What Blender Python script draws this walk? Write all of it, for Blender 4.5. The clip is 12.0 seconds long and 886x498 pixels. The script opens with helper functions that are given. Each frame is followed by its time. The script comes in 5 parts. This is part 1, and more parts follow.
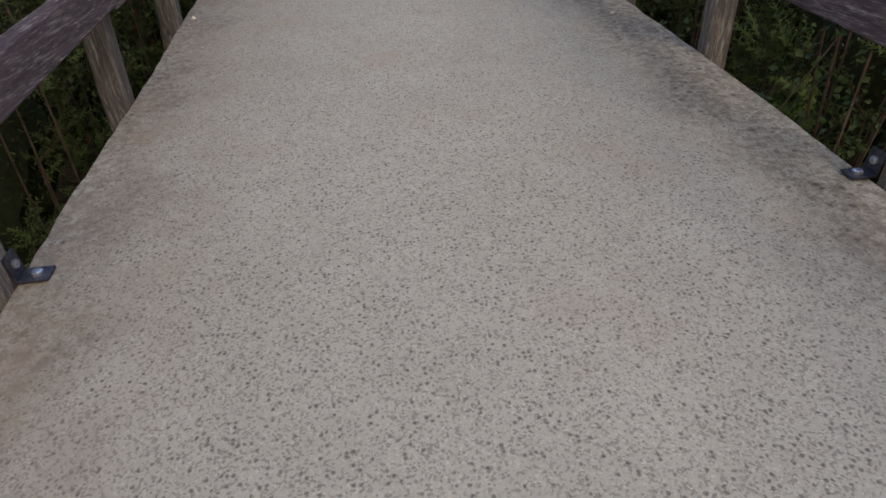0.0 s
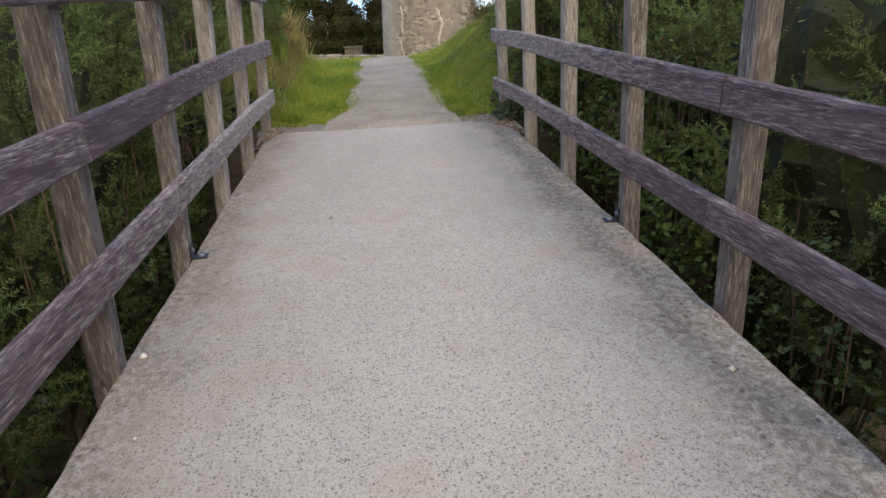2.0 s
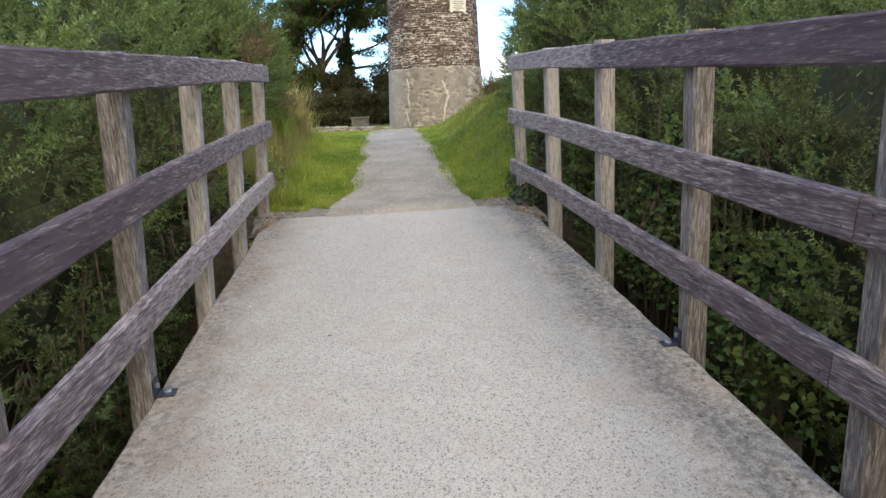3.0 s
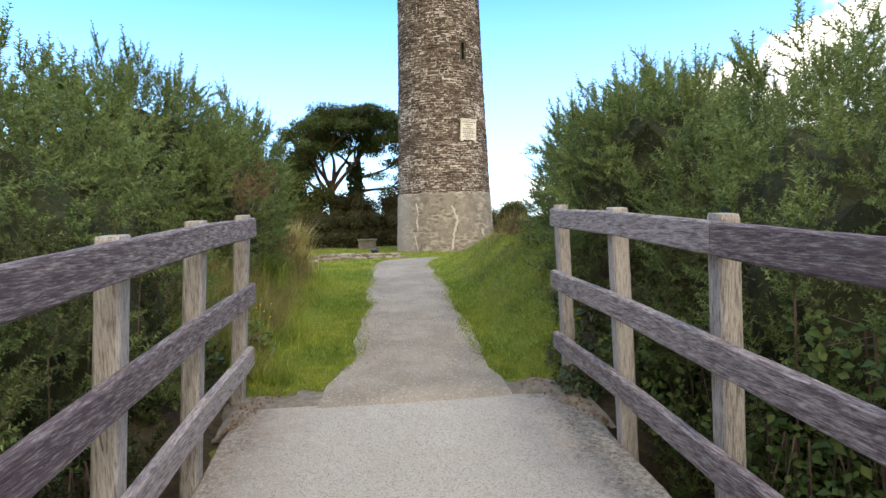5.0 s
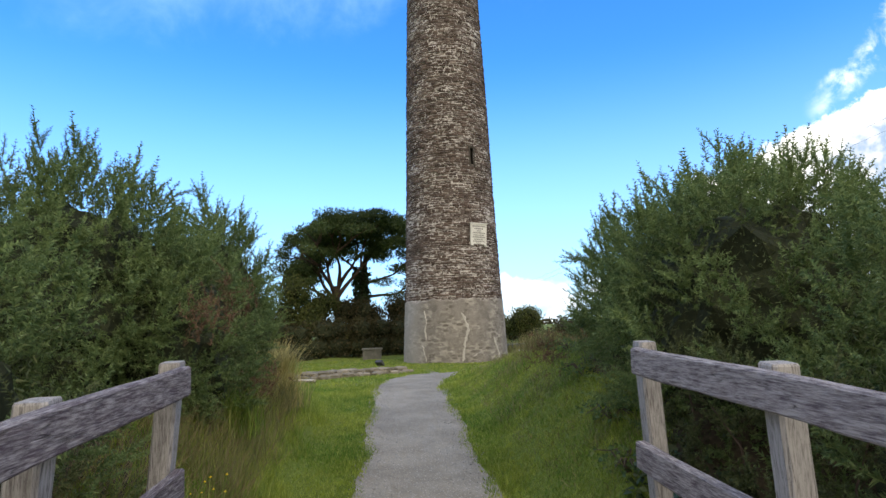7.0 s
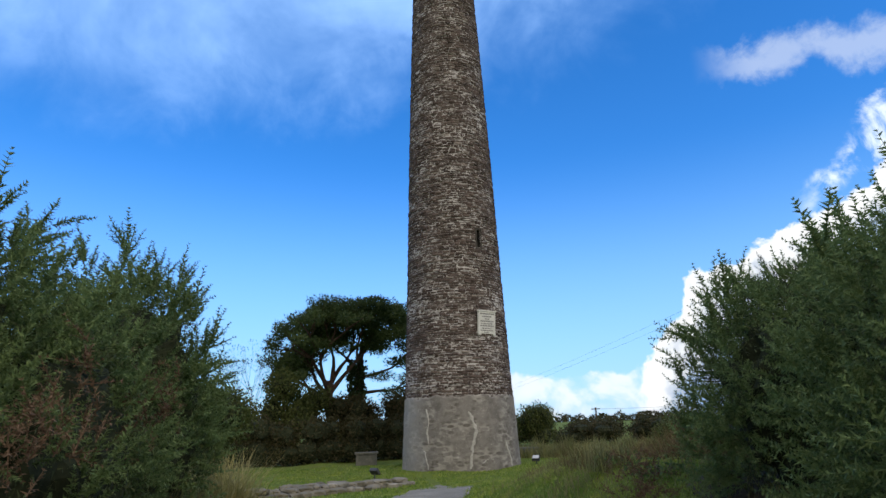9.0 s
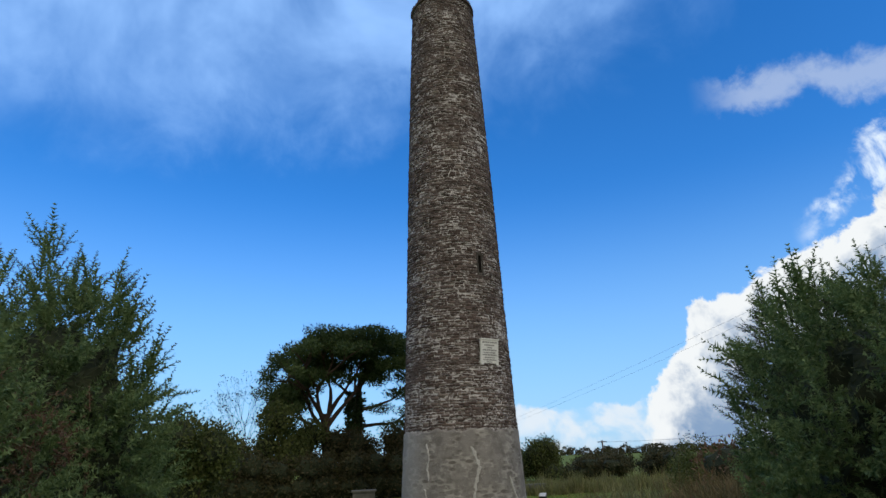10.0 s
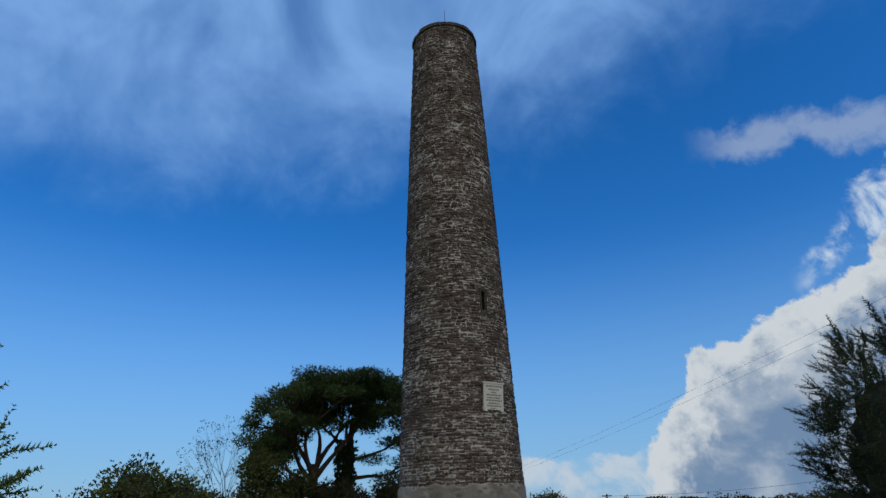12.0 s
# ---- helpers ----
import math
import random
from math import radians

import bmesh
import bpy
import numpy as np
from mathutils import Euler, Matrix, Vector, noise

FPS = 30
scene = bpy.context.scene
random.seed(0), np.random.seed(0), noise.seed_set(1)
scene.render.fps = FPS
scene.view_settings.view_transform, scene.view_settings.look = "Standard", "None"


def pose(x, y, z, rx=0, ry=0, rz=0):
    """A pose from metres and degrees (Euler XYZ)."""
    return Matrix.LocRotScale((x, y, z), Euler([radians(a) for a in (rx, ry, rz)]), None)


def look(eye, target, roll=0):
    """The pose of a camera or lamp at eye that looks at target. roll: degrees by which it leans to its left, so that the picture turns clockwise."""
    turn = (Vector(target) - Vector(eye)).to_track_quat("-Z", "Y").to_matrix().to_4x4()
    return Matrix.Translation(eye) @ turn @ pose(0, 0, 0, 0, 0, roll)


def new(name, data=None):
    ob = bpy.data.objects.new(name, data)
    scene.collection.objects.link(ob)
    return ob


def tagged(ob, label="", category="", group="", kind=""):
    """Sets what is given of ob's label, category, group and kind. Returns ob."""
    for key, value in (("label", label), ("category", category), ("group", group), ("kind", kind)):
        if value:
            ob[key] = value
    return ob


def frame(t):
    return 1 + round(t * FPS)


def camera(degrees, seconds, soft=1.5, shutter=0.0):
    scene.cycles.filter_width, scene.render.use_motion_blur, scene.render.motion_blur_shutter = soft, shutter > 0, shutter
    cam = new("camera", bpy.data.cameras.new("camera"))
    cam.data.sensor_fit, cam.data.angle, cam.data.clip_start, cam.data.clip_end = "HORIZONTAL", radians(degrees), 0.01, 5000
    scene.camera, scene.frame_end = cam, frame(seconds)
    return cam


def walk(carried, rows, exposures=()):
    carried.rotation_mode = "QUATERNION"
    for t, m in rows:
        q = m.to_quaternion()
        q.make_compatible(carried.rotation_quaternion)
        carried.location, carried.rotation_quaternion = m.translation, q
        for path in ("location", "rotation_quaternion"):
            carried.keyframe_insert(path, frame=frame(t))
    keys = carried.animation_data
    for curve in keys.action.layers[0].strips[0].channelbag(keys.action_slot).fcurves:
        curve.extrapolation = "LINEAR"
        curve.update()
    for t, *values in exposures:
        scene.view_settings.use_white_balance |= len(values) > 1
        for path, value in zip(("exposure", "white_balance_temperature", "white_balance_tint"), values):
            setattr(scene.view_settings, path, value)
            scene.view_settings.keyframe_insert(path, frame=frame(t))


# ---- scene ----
cam = camera(75.0, 12.0)
PATH = [
    (0, (-0.264, -8.073, 0.452), (-0.084, -6.444, -0.695), -3.21),
    (0.5, (-0.240, -7.703, 0.544), (-0.053, -6.014, -0.511), -3.31),
    (1, (-0.217, -7.334, 0.665), (-0.022, -5.590, -0.293), -3.18),
    (1.5, (-0.226, -6.966, 0.777), (-0.024, -5.152, -0.041), -2.86),
    (2, (-0.191, -6.657, 0.911), (0.014, -4.795, 0.211), -2.91),
    (2.5, (-0.155, -6.301, 0.960), (0.055, -4.398, 0.381), -3.02),
    (3, (-0.200, -5.970, 1.021), (0.012, -4.043, 0.530), -2.76),
    (3.5, (-0.192, -5.703, 1.129), (0.021, -3.757, 0.720), -2.80),
    (3.7, (-0.173, -5.573, 1.159), (0.037, -3.618, 0.792), -2.66),
    (5.3, (-0.214, -4.439, 1.407), (0.009, -2.452, 1.376), -1.90),
    (5.5, (-0.209, -4.294, 1.426), (0.010, -2.306, 1.443), -2.33),
    (6, (-0.246, -3.905, 1.472), (-0.036, -1.919, 1.588), -2.14),
    (6.5, (-0.203, -3.572, 1.551), (0.004, -1.590, 1.725), -2.14),
    (7, (-0.158, -3.189, 1.601), (0.049, -1.216, 1.857), -2.09),
    (7.2, (-0.158, -3.036, 1.623), (0.048, -1.066, 1.902), -1.91),
    (9, (-0.203, -1.011, 1.710), (0.014, 0.893, 2.282), -1.96),
    (9.5, (-0.108, -0.564, 1.741), (0.109, 1.321, 2.372), -2.07),
    (10, (-0.059, -0.133, 1.781), (0.153, 1.739, 2.453), -2.24),
    (10.5, (0.020, 0.360, 1.865), (0.229, 2.212, 2.590), -2.18),
    (11, (0.008, 0.769, 1.910), (0.227, 2.601, 2.682), -2.06),
    (11.5, (-0.007, 1.168, 1.924), (0.212, 2.989, 2.721), -1.93),
    (12, (0.002, 1.580, 2.002), (0.221, 3.394, 2.817), -1.80),
]
EXPOSURES = [(0.0, -0.64, 7500, 12), (2.0, 0.0, 7450, 12), (3.5, 0.36, 7300, 8), (5.5, 0.06, 7650, 10), (7.0, -0.37, 6950, 9), (9.0, -0.97, 6450, 8), (10.5, -1.4, 6250, 6), (12.0, -1.8, 6000, 5)]
walk(cam, [(t, look(*p)) for t, *p in PATH], EXPOSURES)

# ---- sky, sun ----
def nod(nt, kind, **props):
    n = nt.nodes.new(kind)
    for k, v in props.items():
        if k == "op":
            n.operation = v
        elif k == "blend":
            n.data_type, n.blend_type = "RGBA", v
    return n


def put(nt, sock, v):
    if isinstance(v, bpy.types.NodeSocket):
        nt.links.new(v, sock)
    elif v is not None:
        sock.default_value = v


def mth(nt, op, a, b=None, c=None, clamp=False):
    n = nod(nt, "ShaderNodeMath", op=op)
    n.use_clamp = clamp
    for i, v in enumerate((a, b, c)):
        put(nt, n.inputs[i], v)
    return n.outputs[0]


def ramp01(nt, v, lo, hi, a=0.0, b=1.0, smooth=True):
    n = nod(nt, "ShaderNodeMapRange")
    n.interpolation_type = "SMOOTHSTEP" if smooth else "LINEAR"
    for i, q in enumerate((v, lo, hi, a, b)):
        put(nt, n.inputs[i], q)
    return n.outputs[0]


def mixc(nt, f, a, b, blend="MIX"):
    n = nod(nt, "ShaderNodeMix", blend=blend)
    put(nt, n.inputs[0], f)
    for i, v in ((6, a), (7, b)):
        put(nt, n.inputs[i], (*v, 1) if isinstance(v, tuple) else v)
    return n.outputs[2]


def noi(nt, vec, scale, detail=4.0, rough=0.55, dist=0.0):
    n = nod(nt, "ShaderNodeTexNoise")
    put(nt, n.inputs["Vector"], vec)
    for k, v in (("Scale", scale), ("Detail", detail), ("Roughness", rough), ("Distortion", dist)):
        n.inputs[k].default_value = v
    return n.outputs["Fac"]


SUN_DIR = Vector((0.36, -0.75, 0.82)).normalized()
world = bpy.data.worlds.new("sky")
scene.world = world
world.use_nodes = True
wt = world.node_tree
wt.nodes.clear()
sky = nod(wt, "ShaderNodeTexSky")
sky.sky_type, sky.sun_disc = "NISHITA", False
sky.sun_elevation = math.asin(SUN_DIR.z)
sky.sun_rotation = math.atan2(SUN_DIR.x, SUN_DIR.y) % (2 * math.pi)
sky.air_density, sky.dust_density, sky.ozone_density = 1.0, 0.3, 3.0
dirn = nod(wt, "ShaderNodeTexCoord").outputs["Generated"]
sep = nod(wt, "ShaderNodeSeparateXYZ")
put(wt, sep.inputs[0], dirn)
az = mth(wt, "DEGREES", mth(wt, "ARCTAN2", sep.outputs[0], sep.outputs[1]))
el = mth(wt, "DEGREES", mth(wt, "ARCSINE", sep.outputs[2]))
puff = mth(wt, "SUBTRACT", noi(wt, dirn, 9.0, 9.0, 0.6, 0.3), 0.5)
fine = mth(wt, "SUBTRACT", noi(wt, dirn, 26.0, 7.0, 0.62, 0.2), 0.5)
billow = mth(wt, "ADD", mth(wt, "MULTIPLY", puff, 9.0), mth(wt, "MULTIPLY", fine, 4.5))
# the large cumulus bank
rise = mth(wt, "ADD", ramp01(wt, az, 23.5, 30.0, 2.5, 11.8, False), ramp01(wt, az, 28.5, 52.0, 0.0, 8.8, False))
top_a = mth(wt, "ADD", rise, mth(wt, "MULTIPLY", billow, 0.75))
cum_a = mth(wt, "MULTIPLY", ramp01(wt, mth(wt, "SUBTRACT", top_a, el), 0.0, 0.7),
            ramp01(wt, mth(wt, "ADD", az, mth(wt, "MULTIPLY", fine, 5.0)), 23.5, 25.0))
cum_a = mth(wt, "MULTIPLY", cum_a, ramp01(wt, az, 100.0, 130.0, 1.0, 0.0))
# low cumulus by the horizon
top_b = mth(wt, "ADD", 4.4, mth(wt, "MULTIPLY", billow, 0.5))
cum_b = mth(wt, "MULTIPLY", ramp01(wt, mth(wt, "SUBTRACT", top_b, el), 0.0, 0.5), ramp01(wt, az, 9.0, 13.0))
cum_b = mth(wt, "MULTIPLY", cum_b, ramp01(wt, az, 60.0, 90.0, 1.0, 0.0))
# a thin streak
line = mth(wt, "SUBTRACT", el, mth(wt, "SUBTRACT", 36.0, mth(wt, "MULTIPLY", az, 0.17)))
streak = ramp01(wt, mth(wt, "SUBTRACT", mth(wt, "ABSOLUTE", mth(wt, "ADD", line, mth(wt, "MULTIPLY", puff, 5.0))), mth(wt, "MULTIPLY", fine, 3.5)), 0.1, 2.0, 1.0, 0.0)
streak = mth(wt, "MULTIPLY", mth(wt, "MULTIPLY", streak, ramp01(wt, az, 33.0, 39.0)), 0.5)
# high haze
haze_line = mth(wt, "ADD", 30.0, mth(wt, "MULTIPLY", az, 0.16))
haze = ramp01(wt, mth(wt, "SUBTRACT", mth(wt, "ADD", el, mth(wt, "MULTIPLY", puff, 14.0)), haze_line), -2.0, 12.0)
haze = mth(wt, "MULTIPLY", haze, ramp01(wt, noi(wt, dirn, 3.2, 5.0, 0.55, 0.6), 0.33, 0.66, 0.25, 0.76))
SKY = 0.4
blue = nod(wt, "ShaderNodeHueSaturation")
blue.inputs["Saturation"].default_value = 1.17
put(wt, blue.inputs["Color"], mixc(wt, 1.0, sky.outputs[0], (SKY * 0.72, SKY * 0.9, SKY * 1.17), "MULTIPLY"))
depth = ramp01(wt, mth(wt, "ADD", mth(wt, "SUBTRACT", top_a, el), mth(wt, "ADD", mth(wt, "MULTIPLY", puff, 22.0), mth(wt, "MULTIPLY", fine, 14.0))), 0.5, 8.0)
depth = mth(wt, "MULTIPLY", depth, ramp01(wt, noi(wt, dirn, 7.0, 6.0, 0.6, 0.5), 0.34, 0.6, 0.42, 1.0))
lit = mixc(wt, depth, (2.2, 2.2, 2.22), (0.6, 0.86, 1.3))
low = mixc(wt, ramp01(wt, el, 0.0, 26.0, 0.8, 0.0), blue.outputs[0], (0.8, 1.38, 2.1))
col = mixc(wt, haze, low, (1.02, 1.68, 2.9))
# broken cloud fills the sky behind, round the veiled sun
veil = mth(wt, "MULTIPLY", ramp01(wt, sep.outputs[1], 0.25, -0.35), ramp01(wt, noi(wt, dirn, 2.2, 6.0, 0.6), 0.3, 0.6, 0.55, 1.0))
col = mixc(wt, veil, col, (2.05, 1.8, 1.5))
col = mixc(wt, streak, col, (1.6, 1.75, 2.05))
col = mixc(wt, mth(wt, "MULTIPLY", cum_b, ramp01(wt, noi(wt, dirn, 14.0, 6.0, 0.6, 0.4), 0.38, 0.62, 0.05, 0.9)), col, (1.95, 2.05, 2.2))
col = mixc(wt, cum_a, col, lit)
# broken tufts above the bank
up_d = mth(wt, "ABSOLUTE", mth(wt, "SUBTRACT", el, ramp01(wt, az, 40.0, 52.0, 16.5, 24.5, False)))
tufts = ramp01(wt, mth(wt, "SUBTRACT", up_d, mth(wt, "MULTIPLY", billow, 0.9)), 0.1, 2.0, 0.85, 0.0)
tufts = mth(wt, "MULTIPLY", tufts, ramp01(wt, noi(wt, dirn, 12.0, 6.0, 0.6, 0.4), 0.4, 0.56))
tufts = mth(wt, "MULTIPLY", tufts, mth(wt, "MULTIPLY", ramp01(wt, az, 39.0, 42.0), ramp01(wt, az, 60.0, 75.0, 1.0, 0.0)))
col = mixc(wt, tufts, col, (2.3, 2.45, 2.6))
bg = nod(wt, "ShaderNodeBackground")
put(wt, bg.inputs[0], col)
wo = nod(wt, "ShaderNodeOutputWorld")
wt.links.new(bg.outputs[0], wo.inputs[0])

sun = new("sun", bpy.data.lights.new("sun", "SUN"))
sun.data.energy, sun.data.angle, sun.data.color = 1.6, radians(16), (1.0, 0.94, 0.85)
sun.matrix_world = look(SUN_DIR * 60, (0, 0, 0))


# ---- materials ----
def material(name, rough=0.8, metal=0.0, spec=0.3):
    m = bpy.data.materials.new(name)
    m.use_nodes = True
    nt = m.node_tree
    b = nt.nodes["Principled BSDF"]
    b.inputs["Roughness"].default_value = rough
    b.inputs["Metallic"].default_value = metal
    b.inputs["Specular IOR Level"].default_value = spec
    tc = nod(nt, "ShaderNodeTexCoord").outputs["Object"]
    return m, nt, b, tc


def scaled(nt, vec, s):
    n = nod(nt, "ShaderNodeMapping")
    put(nt, n.inputs[0], vec)
    n.inputs["Scale"].default_value = s
    return n.outputs[0]


def bump(nt, b, h, strength=0.4, dist=0.01):
    n = nod(nt, "ShaderNodeBump")
    n.inputs["Strength"].default_value, n.inputs["Distance"].default_value = strength, dist
    put(nt, n.inputs["Height"], h)
    nt.links.new(n.outputs[0], b.inputs["Normal"])


def voro(nt, vec, scale, feature="F1", rnd=1.0):
    n = nod(nt, "ShaderNodeTexVoronoi")
    n.feature = feature
    put(nt, n.inputs["Vector"], vec)
    n.inputs["Scale"].default_value = scale
    n.inputs["Randomness"].default_value = rnd
    return n


def plain(name, c1, c2, scale=20.0, rough=0.7, metal=0.0, bumps=0.15, spec=0.3):
    m, nt, b, tc = material(name, rough, metal, spec)
    f = noi(nt, tc, scale, 6.0, 0.6)
    f2 = noi(nt, tc, scale * 0.13, 3.0)
    mix = mixc(nt, ramp01(nt, f, 0.35, 0.68), c1, c2)
    put(nt, b.inputs["Base Color"], mixc(nt, ramp01(nt, f2, 0.3, 0.7, 0.0, 0.35), mix, tuple(0.6 * v for v in c1)))
    bump(nt, b, f, bumps, 0.004)
    return m


def concrete_deck():
    m, nt, b, tc = material("aggregate_concrete", 0.85, 0, 0.25)
    v = voro(nt, tc, 190.0)
    g = nod(nt, "ShaderNodeSeparateColor")
    put(nt, g.inputs[0], v.outputs["Color"])
    big = noi(nt, tc, 1.1, 5.0, 0.6)
    mid = noi(nt, tc, 7.0, 6.0, 0.62)
    grain = noi(nt, tc, 260.0, 3.0, 0.6)
    base = mixc(nt, ramp01(nt, big, 0.35, 0.65), (0.37, 0.36, 0.318), (0.415, 0.407, 0.365))
    base = mixc(nt, ramp01(nt, mid, 0.3, 0.7, 0.0, 0.4), base, (0.34, 0.31, 0.275))
    base = mixc(nt, ramp01(nt, g.outputs[0], 0.55, 0.92, 0.0, 0.72), base, (0.175, 0.167, 0.15))
    base = mixc(nt, ramp01(nt, g.outputs[1], 0.85, 0.97, 0.0, 0.35), base, (0.58, 0.56, 0.51))
    v2 = voro(nt, tc, 78.0)
    g2 = nod(nt, "ShaderNodeSeparateColor")
    put(nt, g2.inputs[0], v2.outputs["Color"])
    spot = mth(nt, "MULTIPLY", ramp01(nt, g2.outputs[0], 0.72, 0.8), ramp01(nt, mth(nt, "ADD", v2.outputs["Distance"], mth(nt, "MULTIPLY", grain, 0.5)), 0.45, 0.75, 1.0, 0.0))
    base = mixc(nt, mth(nt, "MULTIPLY", spot, 0.75), base, (0.06, 0.056, 0.054))
    base = mixc(nt, ramp01(nt, grain, 0.4, 0.62, 0.0, 0.35), base, (0.28, 0.26, 0.235))
    # dirt and lichen along both edges, and a few rusty stains
    sx = nod(nt, "ShaderNodeSeparateXYZ")
    put(nt, sx.inputs[0], tc)
    edge = mth(nt, "ABSOLUTE", mth(nt, "ADD", sx.outputs[0], 0.08))
    edge = mth(nt, "ADD", edge, mth(nt, "MULTIPLY", mth(nt, "SUBTRACT", noi(nt, tc, 3.0, 6.0, 0.65), 0.5), 0.7))
    dirt = ramp01(nt, edge, 0.8, 1.22)
    base = mixc(nt, mth(nt, "MULTIPLY", dirt, ramp01(nt, noi(nt, tc, 28.0, 5.0, 0.7), 0.38, 0.62, 0.2, 0.8)), base, (0.115, 0.1, 0.085))
    v3 = voro(nt, tc, 31.0)
    g3 = nod(nt, "ShaderNodeSeparateColor")
    put(nt, g3.inputs[0], v3.outputs["Color"])
    lichen = mth(nt, "MULTIPLY", ramp01(nt, g3.outputs[0], 0.62, 0.75), ramp01(nt, mth(nt, "ADD", v3.outputs["Distance"], mth(nt, "MULTIPLY", noi(nt, tc, 60.0, 3.0), 0.5)), 0.42, 0.7, 1.0, 0.0))
    lichen = mth(nt, "MULTIPLY", lichen, ramp01(nt, edge, 0.98, 1.16))
    base = mixc(nt, mth(nt, "MULTIPLY", lichen, 0.7), base, (0.05, 0.046, 0.044))
    rust = mth(nt, "MULTIPLY", ramp01(nt, noi(nt, tc, 2.3, 4.0), 0.56, 0.72), 0.28)
    base = mixc(nt, rust, base, (0.33, 0.25, 0.19))
    brown = mth(nt, "MULTIPLY", ramp01(nt, sx.outputs[0], -1.15, -0.55, 1.0, 0.0), ramp01(nt, noi(nt, tc, 4.0, 5.0, 0.65), 0.4, 0.65, 0.05, 0.45))
    base = mixc(nt, brown, base, (0.24, 0.185, 0.145))
    put(nt, b.inputs["Base Color"], base)
    h = mth(nt, "ADD", mth(nt, "MULTIPLY", v.outputs["Distance"], -0.6), mth(nt, "MULTIPLY", grain, 0.5))
    bump(nt, b, h, 0.5, 0.004)
    return m


def gravel_path():
    m, nt, b, tc = material("packed_gravel", 0.9, 0, 0.2)
    v = voro(nt, tc, 85.0)
    g = nod(nt, "ShaderNodeSeparateColor")
    put(nt, g.inputs[0], v.outputs["Color"])
    big = noi(nt, tc, 1.6, 5.0, 0.6)
    base = mixc(nt, ramp01(nt, big, 0.35, 0.65), (0.215, 0.192, 0.152), (0.315, 0.285, 0.232))
    base = mixc(nt, ramp01(nt, g.outputs[0], 0.3, 1.0, 0.0, 0.5), base, (0.19, 0.185, 0.175))
    base = mixc(nt, ramp01(nt, g.outputs[1], 0.85, 0.97, 0.0, 0.5), base, (0.5, 0.48, 0.44))
    base = mixc(nt, ramp01(nt, noi(nt, tc, 5.0, 5.0), 0.55, 0.75, 0.0, 0.35), base, (0.26, 0.22, 0.17))
    put(nt, b.inputs["Base Color"], base)
    bump(nt, b, mth(nt, "ADD", mth(nt, "MULTIPLY", v.outputs["Distance"], -1.0), noi(nt, tc, 25.0, 6.0)), 0.6, 0.012)
    return m


def ground_mat():
    m, nt, b, tc = material("turf", 0.95, 0, 0.1)
    big = noi(nt, tc, 0.7, 5.0, 0.6)
    fin = noi(nt, tc, 30.0, 6.0, 0.65)
    c = mixc(nt, ramp01(nt, fin, 0.3, 0.7), (0.085, 0.125, 0.022), (0.17, 0.21, 0.045))
    c = mixc(nt, ramp01(nt, big, 0.5, 0.72, 0.0, 0.6), c, (0.16, 0.15, 0.055))
    put(nt, b.inputs["Base Color"], c)
    bump(nt, b, fin, 0.8, 0.03)
    return m


def wood(name, dark, pale, axis, wear_lo, wear_hi, tint):
    m, nt, b, tc = material(name, 0.82, 0, 0.25)
    s = [34.0, 34.0, 34.0]
    s[axis] = 2.6
    q = scaled(nt, tc, tuple(s))
    grain = noi(nt, q, 1.0, 7.0, 0.65, 0.5)
    s2 = [170.0, 170.0, 170.0]
    s2[axis] = 13.0
    fib = noi(nt, scaled(nt, tc, tuple(s2)), 1.0, 5.0, 0.7)
    s3 = [48.0, 48.0, 48.0]
    s3[axis] = 7.0
    patch = noi(nt, scaled(nt, tc, tuple(s3)), 1.0, 8.0, 0.78)
    obj = nod(nt, "ShaderNodeObjectInfo").outputs["Random"]
    wear = mth(nt, "ADD", mth(nt, "MULTIPLY", patch, 0.5), mth(nt, "MULTIPLY", fib, 0.55))
    wear = mth(nt, "ADD", wear, mth(nt, "MULTIPLY", obj, 0.08))
    # wear mask raised, so paler wood, towards the open end of the bridge
    along = nod(nt, "ShaderNodeSeparateXYZ")
    put(nt, along.inputs[0], tc)
    wear = mth(nt, "ADD", wear, ramp01(nt, along.outputs[1], -6.0, -1.0, -0.035, 0.085))
    c = mixc(nt, ramp01(nt, grain, 0.3, 0.7), dark, tint)
    c = mixc(nt, ramp01(nt, wear, wear_lo, wear_hi), c, pale)
    c = mixc(nt, ramp01(nt, noi(nt, tc, 60.0, 4.0, 0.7), 0.6, 0.75, 0.0, 0.5), c, tuple(0.45 * v for v in dark))
    crack = ramp01(nt, noi(nt, scaled(nt, tc, tuple(v * 0.3 for v in s)), 1.0, 2.0, 0.4, 1.0), 0.485, 0.5, 0.0, 1.0)
    crack2 = ramp01(nt, noi(nt, scaled(nt, tc, tuple(v * 0.3 for v in s)), 1.0, 2.0, 0.4, 1.0), 0.5, 0.515, 1.0, 0.0)
    line_ = mth(nt, "MULTIPLY", mth(nt, "MULTIPLY", crack, crack2), ramp01(nt, patch, 0.5, 0.6))
    c = mixc(nt, mth(nt, "MULTIPLY", line_, 0.8), c, (0.02, 0.017, 0.016))
    put(nt, b.inputs["Base Color"], c)
    bump(nt, b, mth(nt, "SUBTRACT", mth(nt, "ADD", grain, mth(nt, "MULTIPLY", fib, 0.6)), line_), 0.55, 0.006)
    return m


